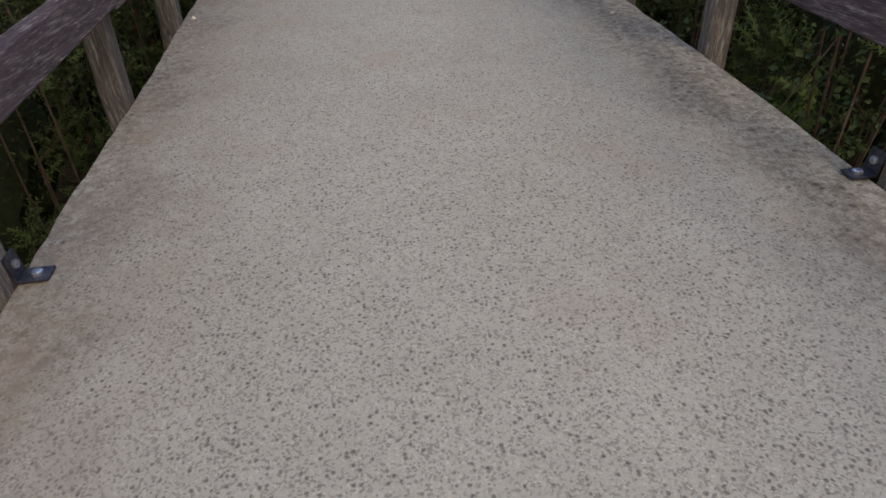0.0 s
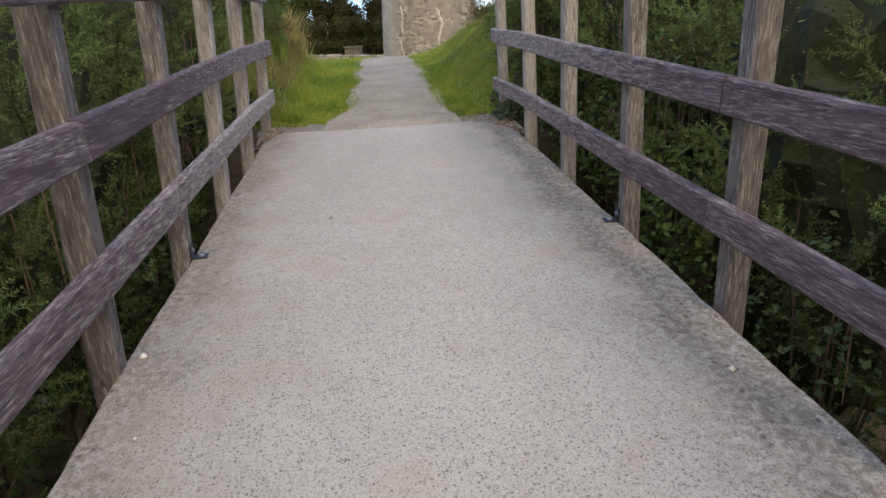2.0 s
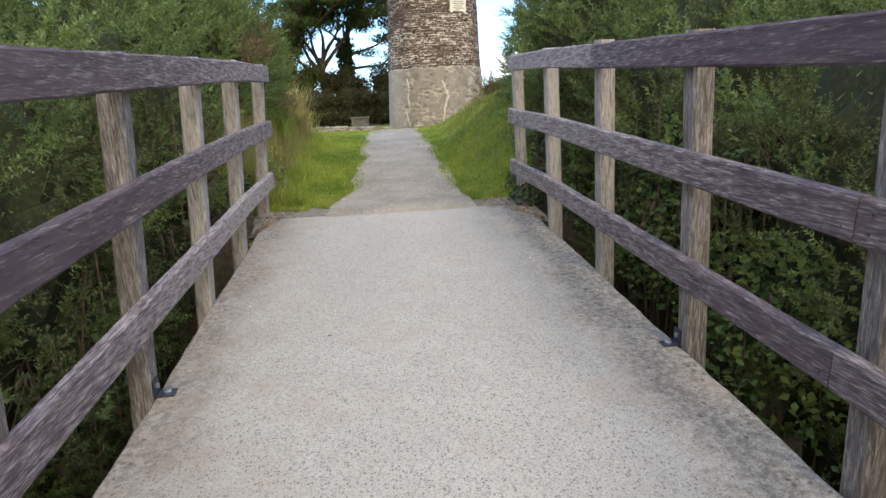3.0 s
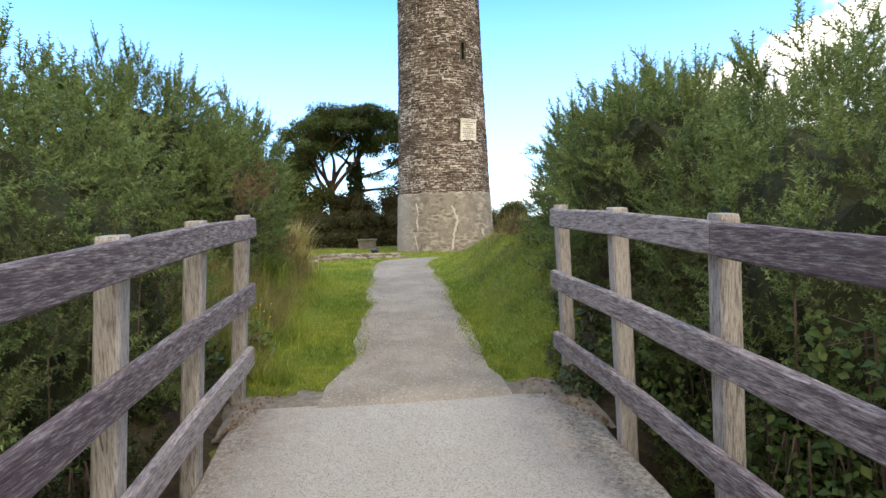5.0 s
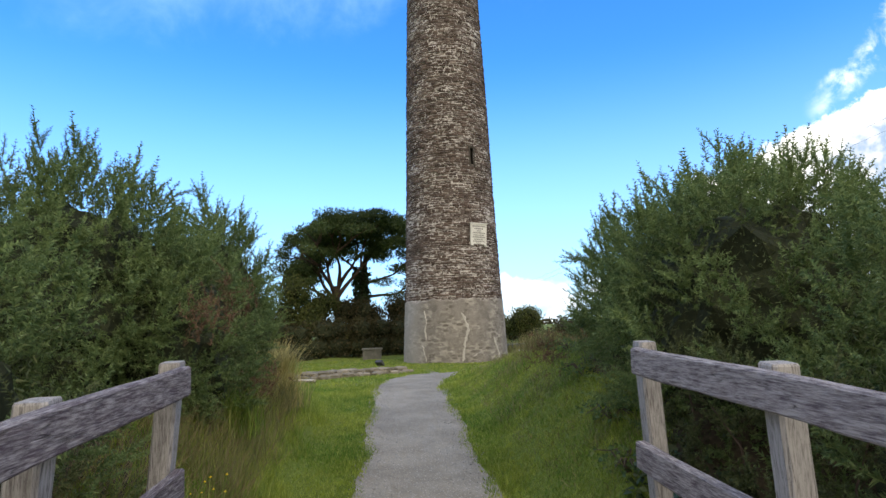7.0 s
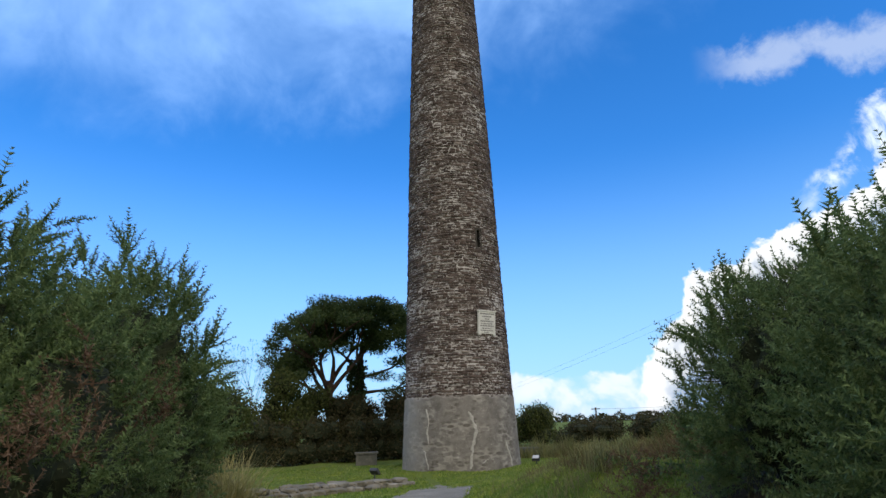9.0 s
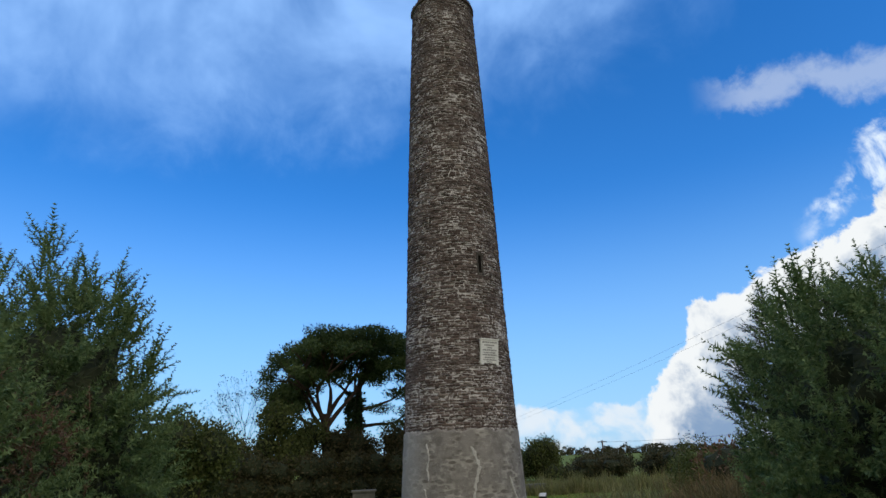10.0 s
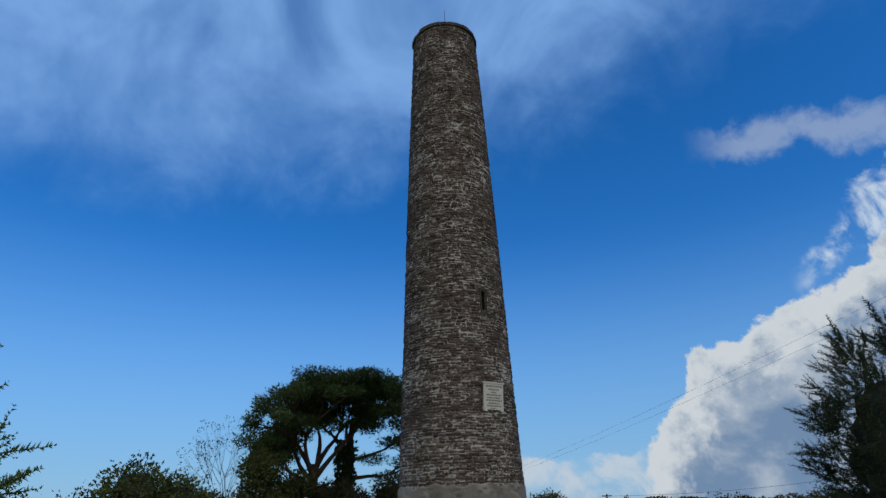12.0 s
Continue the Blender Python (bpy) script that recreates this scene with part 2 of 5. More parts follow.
def stone_mat(name, joined, c_dark, c_mid, c_light):
    m, nt, b, tc = material(name, 0.9, 0, 0.2)
    if joined:
        r = nod(nt, "ShaderNodeNewGeometry").outputs["Random Per Island"]
    else:
        r = nod(nt, "ShaderNodeObjectInfo").outputs["Random"]
    geo = nod(nt, "ShaderNodeNewGeometry").outputs["Position"]
    c = mixc(nt, ramp01(nt, r, 0.0, 0.8, smooth=False), c_dark, c_mid)
    c = mixc(nt, ramp01(nt, r, 0.9, 0.99, 0.0, 0.8), c, c_light)
    n1 = noi(nt, geo, 14.0, 7.0, 0.68)
    c = mixc(nt, ramp01(nt, n1, 0.52, 0.72, 0.0, 0.38), c, (0.30, 0.285, 0.26))
    c = mixc(nt, ramp01(nt, noi(nt, geo, 1.1, 4.0), 0.45, 0.7, 0.0, 0.6), c, tuple(0.55 * v for v in c_dark))
    put(nt, b.inputs["Base Color"], c)
    bump(nt, b, n1, 0.6, 0.02)
    return m


def mortar_mat():
    m, nt, b, tc = material("lime_mortar", 0.95, 0, 0.15)
    sq = scaled(nt, tc, (1.0, 1.0, 1.7))
    p = noi(nt, sq, 0.75, 5.0, 0.6)
    n1 = noi(nt, sq, 7.0, 6.0, 0.7)
    f = mth(nt, "ADD", mth(nt, "MULTIPLY", p, 0.42), mth(nt, "MULTIPLY", n1, 0.68))
    c = mixc(nt, ramp01(nt, f, 0.49, 0.63), (0.105, 0.085, 0.078), (0.52, 0.495, 0.48))
    put(nt, b.inputs["Base Color"], c)
    bump(nt, b, noi(nt, tc, 22.0, 6.0, 0.7), 0.7, 0.03)
    return m


def render_mat():
    m, nt, b, tc = material("rough_cast_render", 0.95, 0, 0.15)
    n1 = noi(nt, tc, 2.2, 7.0, 0.68, 0.4)
    n2 = noi(nt, tc, 9.0, 7.0, 0.7)
    c = mixc(nt, ramp01(nt, n1, 0.35, 0.65), (0.15, 0.138, 0.128), (0.235, 0.219, 0.205))
    c = mixc(nt, ramp01(nt, n2, 0.55, 0.72, 0.0, 0.7), c, (0.42, 0.4, 0.37))
    c = mixc(nt, ramp01(nt, noi(nt, scaled(nt, tc, (3.5, 3.5, 8.0)), 1.0, 5.0, 0.6, 0.8), 0.6, 0.68, 0.0, 0.7), c, (0.13, 0.115, 0.1))
    v = voro(nt, scaled(nt, tc, (3.2, 3.2, 8.5)), 1.0)
    cell = nod(nt, "ShaderNodeSeparateColor")
    put(nt, cell.inputs[0], v.outputs["Color"])
    shown = ramp01(nt, noi(nt, tc, 1.6, 4.0, 0.6), 0.42, 0.62)
    c = mixc(nt, mth(nt, "MULTIPLY", ramp01(nt, cell.outputs[0], 0.55, 0.8, 0.0, 0.75), shown), c, (0.105, 0.092, 0.08))
    rim = ramp01(nt, v.outputs["Distance"], 0.42, 0.62)
    c = mixc(nt, mth(nt, "MULTIPLY", mth(nt, "MULTIPLY", rim, shown), 0.5), c, (0.46, 0.44, 0.4))
    # left flank paler: the light falling on it is put into the render colour
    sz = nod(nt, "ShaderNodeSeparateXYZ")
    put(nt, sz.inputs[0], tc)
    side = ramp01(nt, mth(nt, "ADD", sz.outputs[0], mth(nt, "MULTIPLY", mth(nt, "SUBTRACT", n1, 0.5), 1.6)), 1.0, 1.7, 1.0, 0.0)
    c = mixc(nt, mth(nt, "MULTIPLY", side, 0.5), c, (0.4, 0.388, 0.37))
    put(nt, b.inputs["Base Color"], c)
    bump(nt, b, mth(nt, "ADD", n1, n2), 0.8, 0.03)
    return m


def leaf_mat(name, c1, c2, c3, scale=2.5, rough=0.65, trans=0.25):
    m, nt, b, tc = material(name, rough, 0, 0.25)
    r = nod(nt, "ShaderNodeNewGeometry").outputs["Random Per Island"]
    p = noi(nt, tc, scale, 4.0, 0.6)
    c = mixc(nt, ramp01(nt, p, 0.35, 0.65), c1, c2)
    c = mixc(nt, ramp01(nt, noi(nt, tc, scale * 6.0, 3.0, 0.6), 0.4, 0.62, 0.0, 0.45), c, tuple(0.6 * v for v in c1))
    c = mixc(nt, ramp01(nt, r, 0.55, 1.0, 0.0, 0.7), c, c3)
    put(nt, b.inputs["Base Color"], c)
    if trans:
        t = nod(nt, "ShaderNodeBsdfTranslucent")
        put(nt, t.inputs[0], c)
        mx = nod(nt, "ShaderNodeMixShader")
        mx.inputs[0].default_value = trans
        nt.links.new(b.outputs[0], mx.inputs[1])
        nt.links.new(t.outputs[0], mx.inputs[2])
        nt.links.new(mx.outputs[0], nt.nodes["Material Output"].inputs[0])
    return m


M_DECK, M_PATH, M_TURF = concrete_deck(), gravel_path(), ground_mat()
M_RAIL = wood("stained_rail_wood", (0.05, 0.037, 0.044), (0.38, 0.355, 0.35), 1, 0.53, 0.8, (0.092, 0.069, 0.08))
M_POST = wood("weathered_post_wood", (0.06, 0.054, 0.053), (0.37, 0.36, 0.35), 2, 0.48, 0.74, (0.125, 0.112, 0.108))
M_STONES = stone_mat("rubble_stone", True, (0.062, 0.044, 0.039), (0.138, 0.105, 0.092), (0.27, 0.235, 0.21))
M_STONE = stone_mat("rubble_stone_piece", False, (0.062, 0.044, 0.039), (0.138, 0.105, 0.092), (0.27, 0.235, 0.21))
M_RUIN = stone_mat("ruin_stone", False, (0.14, 0.125, 0.09), (0.26, 0.235, 0.185), (0.4, 0.37, 0.31))
M_MORTAR, M_RENDER = mortar_mat(), render_mat()
M_REPAIR = plain("pale_repair_mortar", (0.5, 0.485, 0.46), (0.34, 0.325, 0.305), 18.0, 0.95, bumps=0.5)
M_MARBLE = plain("white_marble", (0.74, 0.73, 0.70), (0.62, 0.61, 0.59), 12.0, 0.5)
M_INK = plain("incised_lettering", (0.22, 0.21, 0.2), (0.32, 0.31, 0.3), 60.0, 0.8)
M_STEEL = plain("dark_galvanised_steel", (0.055, 0.06, 0.085), (0.11, 0.115, 0.14), 60.0, 0.45, 0.7)
M_BOLT = plain("zinc_bolt", (0.4, 0.42, 0.5), (0.6, 0.62, 0.66), 90.0, 0.35, 0.9)
M_GORSE = leaf_mat("gorse_spines", (0.12, 0.188, 0.066), (0.195, 0.27, 0.095), (0.285, 0.355, 0.145), 1.3, trans=0.35)
# gorse_spines darkened to about a third: shade put into two bank bushes' colour
M_BANKGORSE_SHADED = leaf_mat("shaded_bank_gorse", (0.036, 0.05, 0.027), (0.056, 0.074, 0.037), (0.085, 0.1, 0.053), 1.3)
# hull colour inside the bushes, near-black for the shade among the twigs
M_SHADED_CORE = plain("shaded_inner_core", (0.022, 0.03, 0.014), (0.042, 0.05, 0.024), 30.0, 0.95, bumps=0.9)
M_BARK = plain("rough_bark", (0.07, 0.05, 0.04), (0.15, 0.11, 0.085), 14.0, 0.9, bumps=0.8)
M_PINEBARK = plain("reddish_pine_bark", (0.055, 0.038, 0.03), (0.125, 0.08, 0.056), 8.0, 0.9, bumps=0.8)
M_PINE = leaf_mat("pine_needles", (0.04, 0.07, 0.022), (0.075, 0.112, 0.034), (0.12, 0.15, 0.048), 0.8, trans=0.2)
M_HEDGE = leaf_mat("hedge_leaves", (0.042, 0.045, 0.018), (0.075, 0.072, 0.028), (0.12, 0.088, 0.045), 0.7, trans=0.25)
M_SHRUB = leaf_mat("shrub_leaves", (0.055, 0.078, 0.02), (0.105, 0.128, 0.034), (0.15, 0.15, 0.05), 0.9, trans=0.25)
M_BRAMBLE = leaf_mat("bramble_leaves", (0.05, 0.1, 0.025), (0.09, 0.15, 0.035), (0.15, 0.19, 0.05), 2.0, 0.5, 0.3)
M_IVY = leaf_mat("ivy_leaves", (0.025, 0.045, 0.015), (0.04, 0.07, 0.02), (0.06, 0.09, 0.03), 1.5, 0.45, 0.1)
M_GRASS = leaf_mat("grass_blades", (0.13, 0.235, 0.033), (0.32, 0.38, 0.06), (0.45, 0.48, 0.14), 1.3, 0.6, 0.4)
M_DRY = leaf_mat("dry_grass", (0.2, 0.2, 0.075), (0.28, 0.26, 0.12), (0.15, 0.18, 0.05), 3.0, 0.7, 0.3)
M_STRAW = leaf_mat("pale_straw", (0.46, 0.38, 0.14), (0.56, 0.48, 0.22), (0.34, 0.33, 0.1), 3.0, 0.7, 0.3)
# darker copy of gorse_spines: shade inside bushes and below the fence as colour
M_SHADED_GORSE = leaf_mat("shaded_gorse", (0.055, 0.075, 0.033), (0.095, 0.12, 0.048), (0.145, 0.168, 0.07), 2.2, 0.8, 0.15)
# near-black slit walls, the unlit void put into their colour
M_SLIT_SHADE = plain("shaded_slit_wall", (0.05, 0.045, 0.04), (0.08, 0.07, 0.06), 9.0, 0.95)
M_BRACKEN = leaf_mat("dead_twigs", (0.14, 0.085, 0.05), (0.2, 0.13, 0.08), (0.1, 0.07, 0.04), 3.0, 0.8, 0.1)
M_DEAD = leaf_mat("bleached_dead_grass", (0.27, 0.2, 0.11), (0.36, 0.285, 0.16), (0.2, 0.2, 0.08), 3.0, 0.8, 0.25)
M_RUSSET = leaf_mat("russet_grass", (0.13, 0.095, 0.045), (0.19, 0.14, 0.065), (0.1, 0.11, 0.04), 2.0, 0.8, 0.2)
M_FLOWER = plain("yellow_petals", (0.75, 0.5, 0.02), (0.8, 0.6, 0.05), 30.0, 0.5)
M_WIRE = plain("black_cable", (0.03, 0.03, 0.035), (0.05, 0.05, 0.05), 30.0, 0.6)
M_GREY = plain("grey_concrete_block", (0.24, 0.235, 0.22), (0.34, 0.33, 0.31), 9.0, 0.9, bumps=0.4)
M_LAMP = plain("dark_lamp_housing", (0.06, 0.065, 0.075), (0.1, 0.1, 0.11), 40.0, 0.45, 0.4)
M_FACE = plain("pale_lamp_glass", (0.62, 0.66, 0.72), (0.7, 0.72, 0.76), 40.0, 0.2)
M_PEBBLE = plain("white_pebble", (0.62, 0.59, 0.53), (0.7, 0.68, 0.62), 50.0, 0.7)
M_SOIL = plain("brown_soil", (0.14, 0.125, 0.1), (0.23, 0.21, 0.175), 16.0, 0.95, bumps=0.8)
M_UNDERBUSH = plain("dark_brown_ground", (0.045, 0.036, 0.024), (0.085, 0.068, 0.042), 22.0, 0.95, bumps=0.9)


# ---- mesh helpers ----
def fast_mesh(name, V, F):
    """A mesh from arrays: V (n, 3), F (m, 3 or 4)."""
    V, F = np.asarray(V, float), np.asarray(F, int)
    me = bpy.data.meshes.new(name)
    k = F.shape[1]
    me.vertices.add(len(V))
    me.vertices.foreach_set("co", V.ravel())
    me.loops.add(F.size)
    me.loops.foreach_set("vertex_index", F.ravel())
    me.polygons.add(len(F))
    me.polygons.foreach_set("loop_start", np.arange(0, F.size, k))
    me.polygons.foreach_set("loop_total", np.full(len(F), k))
    me.update(calc_edges=True)
    return me


def thing(name, x, y, z, label, category, group="", kind=""):
    ob = new(name)
    ob.location = (x, y, z)
    ob.empty_display_size = 0.2
    return tagged(ob, label, category, group, kind)


def chain(ob):
    m = Matrix.Identity(4)
    while ob:
        m = Matrix.Translation(ob.location) @ m
        ob = ob.parent
    return m


def part(name, geo, mat, parent, label="", smooth=False):
    """geo (a bmesh or a mesh) in world coordinates as one mesh object under parent."""
    if isinstance(geo, bmesh.types.BMesh):
        me = bpy.data.meshes.new(name)
        bmesh.ops.recalc_face_normals(geo, faces=geo.faces[:])
        geo.to_mesh(me)
        geo.free()
    else:
        me = geo
    me.materials.append(mat)
    if smooth:
        me.polygons.foreach_set("use_smooth", np.ones(len(me.polygons), bool))
    ob = new(name, me)
    if parent:
        ob.parent = parent
        ob.matrix_parent_inverse = chain(parent).inverted() if parent.type == "EMPTY" else Matrix.Identity(4)
    return tagged(ob, label)


def box(bm, lo, hi, bevel=0.0, m=None):
    r = bmesh.ops.create_cube(bm, size=1)
    vs = r["verts"]
    for v in vs:
        v.co = Vector([lo[i] + (v.co[i] + 0.5) * (hi[i] - lo[i]) for i in range(3)])
    if bevel:
        es = list({e for v in vs for e in v.link_edges})
        vs = list({v for f in bmesh.ops.bevel(bm, geom=es, offset=bevel, segments=2, profile=0.7, affect="EDGES")["faces"] for v in f.verts} | {v for v in vs if v.is_valid})
    if m:
        for v in vs:
            v.co = m @ v.co
    return bm


def tube(bm, pts, radii, sides=7, seed=0):
    """A tapered tube through pts."""
    rings = []
    pts = [Vector(p) for p in pts]
    for i, p in enumerate(pts):
        d = (pts[min(i + 1, len(pts) - 1)] - pts[max(i - 1, 0)]).normalized()
        a = d.cross(Vector((0.31, 0.95, 0.1))).normalized()
        b = d.cross(a)
        rings.append([bm.verts.new(p + (a * math.cos(t) + b * math.sin(t)) * radii[i]) for t in (2 * math.pi * k / sides for k in range(sides))])
    for r0, r1 in zip(rings, rings[1:]):
        for k in range(sides):
            bm.faces.new((r0[k], r0[(k + 1) % sides], r1[(k + 1) % sides], r1[k]))
    for r in (rings[0], rings[-1]):
        bm.faces.new(r)
    return bm


def sstep(a, b, v):
    t = np.clip((v - a) / (b - a), 0, 1)
    return t * t * (3 - 2 * t)


# ---- the lie of the land ----
SLOPE = 4.15  # degrees by which the bridge climbs towards the tower

def path_mid(y):
    """Middle line and half width of the gravel path."""
    return 0.12 + 0.02 * y + 0.9 * sstep(8.0, 14.5, y) - 0.09 * sstep(1.1, -0.05, y), 0.62 + 0.15 * sstep(1.1, -0.05, y) + 0.12 * sstep(5.0, 12.0, y)


def land(x, y):
    x, y = np.asarray(x, float), np.asarray(y, float)
    z = 0.5 * sstep(-3.5, 8.0, y) - 0.11 - 0.49 * sstep(8.5, 20.0, y)
    # the cutting under the bridge
    z = z - 2.0 * sstep(-0.55, -2.2, y) * sstep(-13.0, -10.5, y)
    z = z - 0.09 * sstep(-0.17, -0.4, y)
    # banks on both sides of the path
    right = sstep(0.8 + 0.55 * sstep(0.6, -0.1, y), 2.25 + 0.3 * sstep(0.6, -0.1, y), x - 0.03 * y) * sstep(-1.4, 1.2, y) * sstep(14.0, 3.0, y) * 1.0
    left = sstep(-1.0 - 0.35 * sstep(0.6, -0.1, y), -2.1 - 0.3 * sstep(0.6, -0.1, y), x) * sstep(-1.4, 1.4, y) * sstep(7.5, 4.2, y) * 0.85
    z = z + right * sstep(14.0, 5.0, np.abs(x - 2)) + left * sstep(14.0, 5.0, np.abs(x + 2))
    bumps_ = 0.03 * np.sin(2.1 * x + 0.7 * y) + 0.025 * np.sin(1.3 * y - 1.9 * x + 1.0)
    far = np.hypot(x, y - 15)
    z = z + bumps_ * sstep(0.9, 2.2, np.abs(x - 0.2))
    return z - 0.007 * np.clip(far - 45, 0, 3000) + 1.2 * sstep(60, 110, far) * np.sin(x * 0.021 + 1) * np.cos(y * 0.017)


def grid_axis(fine_lo, fine_hi, step, far_lo, far_hi):
    a = list(np.arange(fine_lo, fine_hi + 1e-6, step))
    s, v = step, fine_hi
    while v < far_hi:
        s *= 1.22
        v += s
        a.append(v)
    s, v, b = step, fine_lo, []
    while v > far_lo:
        s *= 1.22
        v -= s
        b.append(v)
    return np.array(b[::-1] + a)


def sheet(name, X, Y, Z):
    ny, nx = X.shape
    i = np.arange(nx * ny).reshape(ny, nx)
    F = np.stack([i[:-1, :-1], i[:-1, 1:], i[1:, 1:], i[1:, :-1]], -1).reshape(-1, 4)
    return fast_mesh(name, np.stack([X, Y, Z], -1).reshape(-1, 3), F)


gx, gy = grid_axis(-4, 5, 0.14, -2600, 2600), grid_axis(-13, 24, 0.16, -2600, 2600)
X, Y = np.meshgrid(gx, gy)
Zg = land(X, Y)
mid, half = path_mid(Y)
under_path = (np.abs(X - mid) < half + 0.25) & (Y > -0.3) & (Y < 16)
ground = part("ground", sheet("ground", X, Y, np.where(under_path, Zg - 0.012, Zg)), M_TURF, None, smooth=True)
tagged(ground, "rough green grass and earth on gently falling ground", "ground", kind="structure")

# dark brown ground sheet under the bushes
def bush_edge(y, side):
    return 1.34 + (0.62 if side > 0 else 0.3) * sstep(0.15, 1.3, y) + 0.06 * np.sin(y * 4.0)


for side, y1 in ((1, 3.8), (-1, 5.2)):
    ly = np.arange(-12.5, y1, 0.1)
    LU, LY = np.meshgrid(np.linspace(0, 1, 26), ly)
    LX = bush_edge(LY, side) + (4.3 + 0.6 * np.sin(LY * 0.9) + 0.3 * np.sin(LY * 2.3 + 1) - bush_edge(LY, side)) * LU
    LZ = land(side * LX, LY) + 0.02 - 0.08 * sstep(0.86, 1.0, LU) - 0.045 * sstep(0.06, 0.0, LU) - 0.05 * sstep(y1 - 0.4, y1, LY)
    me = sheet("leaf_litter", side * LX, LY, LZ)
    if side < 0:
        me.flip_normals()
    tagged(part("leaf_litter", me, M_UNDERBUSH, None, smooth=True), "dark brown ground sheet under the gorse", "soil", kind="structure")

# the gravel path, with ragged edges, laid a little above the turf
rng = np.random.default_rng(3)
py = np.arange(-0.3, 15.6, 0.07)
pm, ph = path_mid(py)
wob = lambda s: 0.035 * np.sin(py * 2.1 + s) + 0.014 * np.sin(py * 5.7 + 2 * s) + 0.008 * np.sin(py * 13.0 + 3 * s)
fade = sstep(15.6, 13.2, py)
lft, rgt = pm - ph * (0.15 + 0.85 * fade) + wob(1.0), pm + ph * (0.15 + 0.85 * fade) + wob(4.0)
u = np.linspace(0, 1, 22)
PX = lft[:, None] + (rgt - lft)[:, None] * u
PY = np.repeat(py[:, None], 22, 1)
PZ = np.maximum(land(PX, PY) + 0.006 + 0.01 * sstep(0.6, 0.1, PY) + 0.012 * np.sin(np.pi * u)[None, :], np.where(PY < -0.02, math.tan(radians(SLOPE)) * PY - 0.006, -9))
path_ob = part("path", sheet("path", PX, PY, PZ), M_PATH, None, smooth=True)
tagged(path_ob, "grey packed gravel path with ragged grassy edges", "path", kind="structure")

# loose grit on the path, one stuff object
def lumps(n, xs, ys, zs, size, seed):
    r = np.random.default_rng(seed)
    base = np.array([[1, 0, 0], [-1, 0, 0], [0, 1, 0], [0, -1, 0], [0, 0, 0.7], [0, 0, -0.5]], float)
    tri = np.array([[0, 2, 4], [2, 1, 4], [1, 3, 4], [3, 0, 4], [2, 0, 5], [1, 2, 5], [3, 1, 5], [0, 3, 5]])
    s = size * r.uniform(0.5, 1.3, (n, 1, 1)) * r.uniform(0.7, 1.3, (n, 6, 3))
    a = r.uniform(0, 6.28, n)
    c, q = np.cos(a)[:, None], np.sin(a)[:, None]
    V = base[None] * s
    V = np.stack([V[..., 0] * c - V[..., 1] * q, V[..., 0] * q + V[..., 1] * c, V[..., 2]], -1)
    V += np.stack([xs, ys, zs], -1)[:, None, :]
    return V.reshape(-1, 3), (tri[None] + 6 * np.arange(n)[:, None, None]).reshape(-1, 3)


n = 2600
ys = rng.uniform(0.15, 9.0, n)
m_, h_ = path_mid(ys)
xs = m_ + (h_ + 0.06) * rng.uniform(-1, 1, n)
V, F = lumps(n, xs, ys, land(xs, ys) + 0.017, 0.008, 5)
tagged(part("path_grit", fast_mesh("path_grit", V, F), M_GREY, None), "loose grey grit scattered over the gravel path", "grit", kind="stuff")

# soil strip where the deck meets the path
sx_ = np.linspace(-1.42, 1.5, 50)
sy_ = np.linspace(-0.6, 0.12, 20)
SX, SY = np.meshgrid(sx_, sy_)
SY = SY + 0.05 * np.sin(SX * 5) * sstep(0.0, 0.2, SY)
tagged(part("soil_strip", sheet("soil_strip", SX, SY, land(SX, SY) + 0.008 - 0.035 * sstep(0.02, 0.2, SY + 0.06 * np.sin(SX * 9) + 0.04 * np.sin(SX * 23))), M_SOIL, None, smooth=True),
       "bare brown soil at the end of the bridge deck", "soil", kind="structure")

# ---- the bridge: deck, fences ----
XL, XR = -1.305, 1.29
TILTED = Matrix.Rotation(radians(SLOPE), 4, "X")
bm = bmesh.new()
ny = 150
prof = [(XL, -0.34), (XL, -0.012), (XL + 0.014, 0.0)] + [(XL + 0.014 + (XR - XL - 0.028) * k / 16, 0.0) for k in range(1, 16)] + [(XR - 0.014, 0.0), (XR, -0.012), (XR, -0.34)]
rr = random.Random(8)
rows_ = []
for j in range(ny + 1):
    yy = -12.9 + 12.73 * j / ny
    w = [0.006 * math.sin(yy * 3.3 + s) + rr.uniform(-0.004, 0.004) for s in (0, 2)]
    row = []
    for k, (px, pz) in enumerate(prof):
        dx = w[0] if k < 3 else (w[1] if k > len(prof) - 4 else 0)
        dz = -abs(rr.gauss(0, 0.004)) if k in (1, 2, len(prof) - 3, len(prof) - 2) else 0
        yb = yy + (0.03 * math.sin(px * 4) - 0.085 * px if j == ny else 0)
        row.append(bm.verts.new((px + dx, yb, pz + dz)))
    rows_.append(row)
for r0, r1 in zip(rows_, rows_[1:]):
    for k in range(len(prof) - 1):
        bm.faces.new((r0[k], r0[k + 1], r1[k + 1], r1[k]))
    bm.faces.new((r0[-1], r0[0], r1[0], r1[-1]))
bm.faces.new(rows_[0])
bm.faces.new(rows_[-1])
tagged(part("bridge_deck", bm, M_DECK, None), "speckled grey concrete bridge deck with dirty edges", "bridge deck", kind="structure")
for yy, nm in ((-0.35, "abutment"), (-12.6, "abutment")):
    bm = box(bmesh.new(), (XL - 0.1, yy - 0.55, -2.6), (XR + 0.1, yy + 0.06, -0.345), 0.03)
    tagged(part(nm, bm, M_GREY, None), "grey concrete abutment under the bridge deck", "abutment", kind="structure")


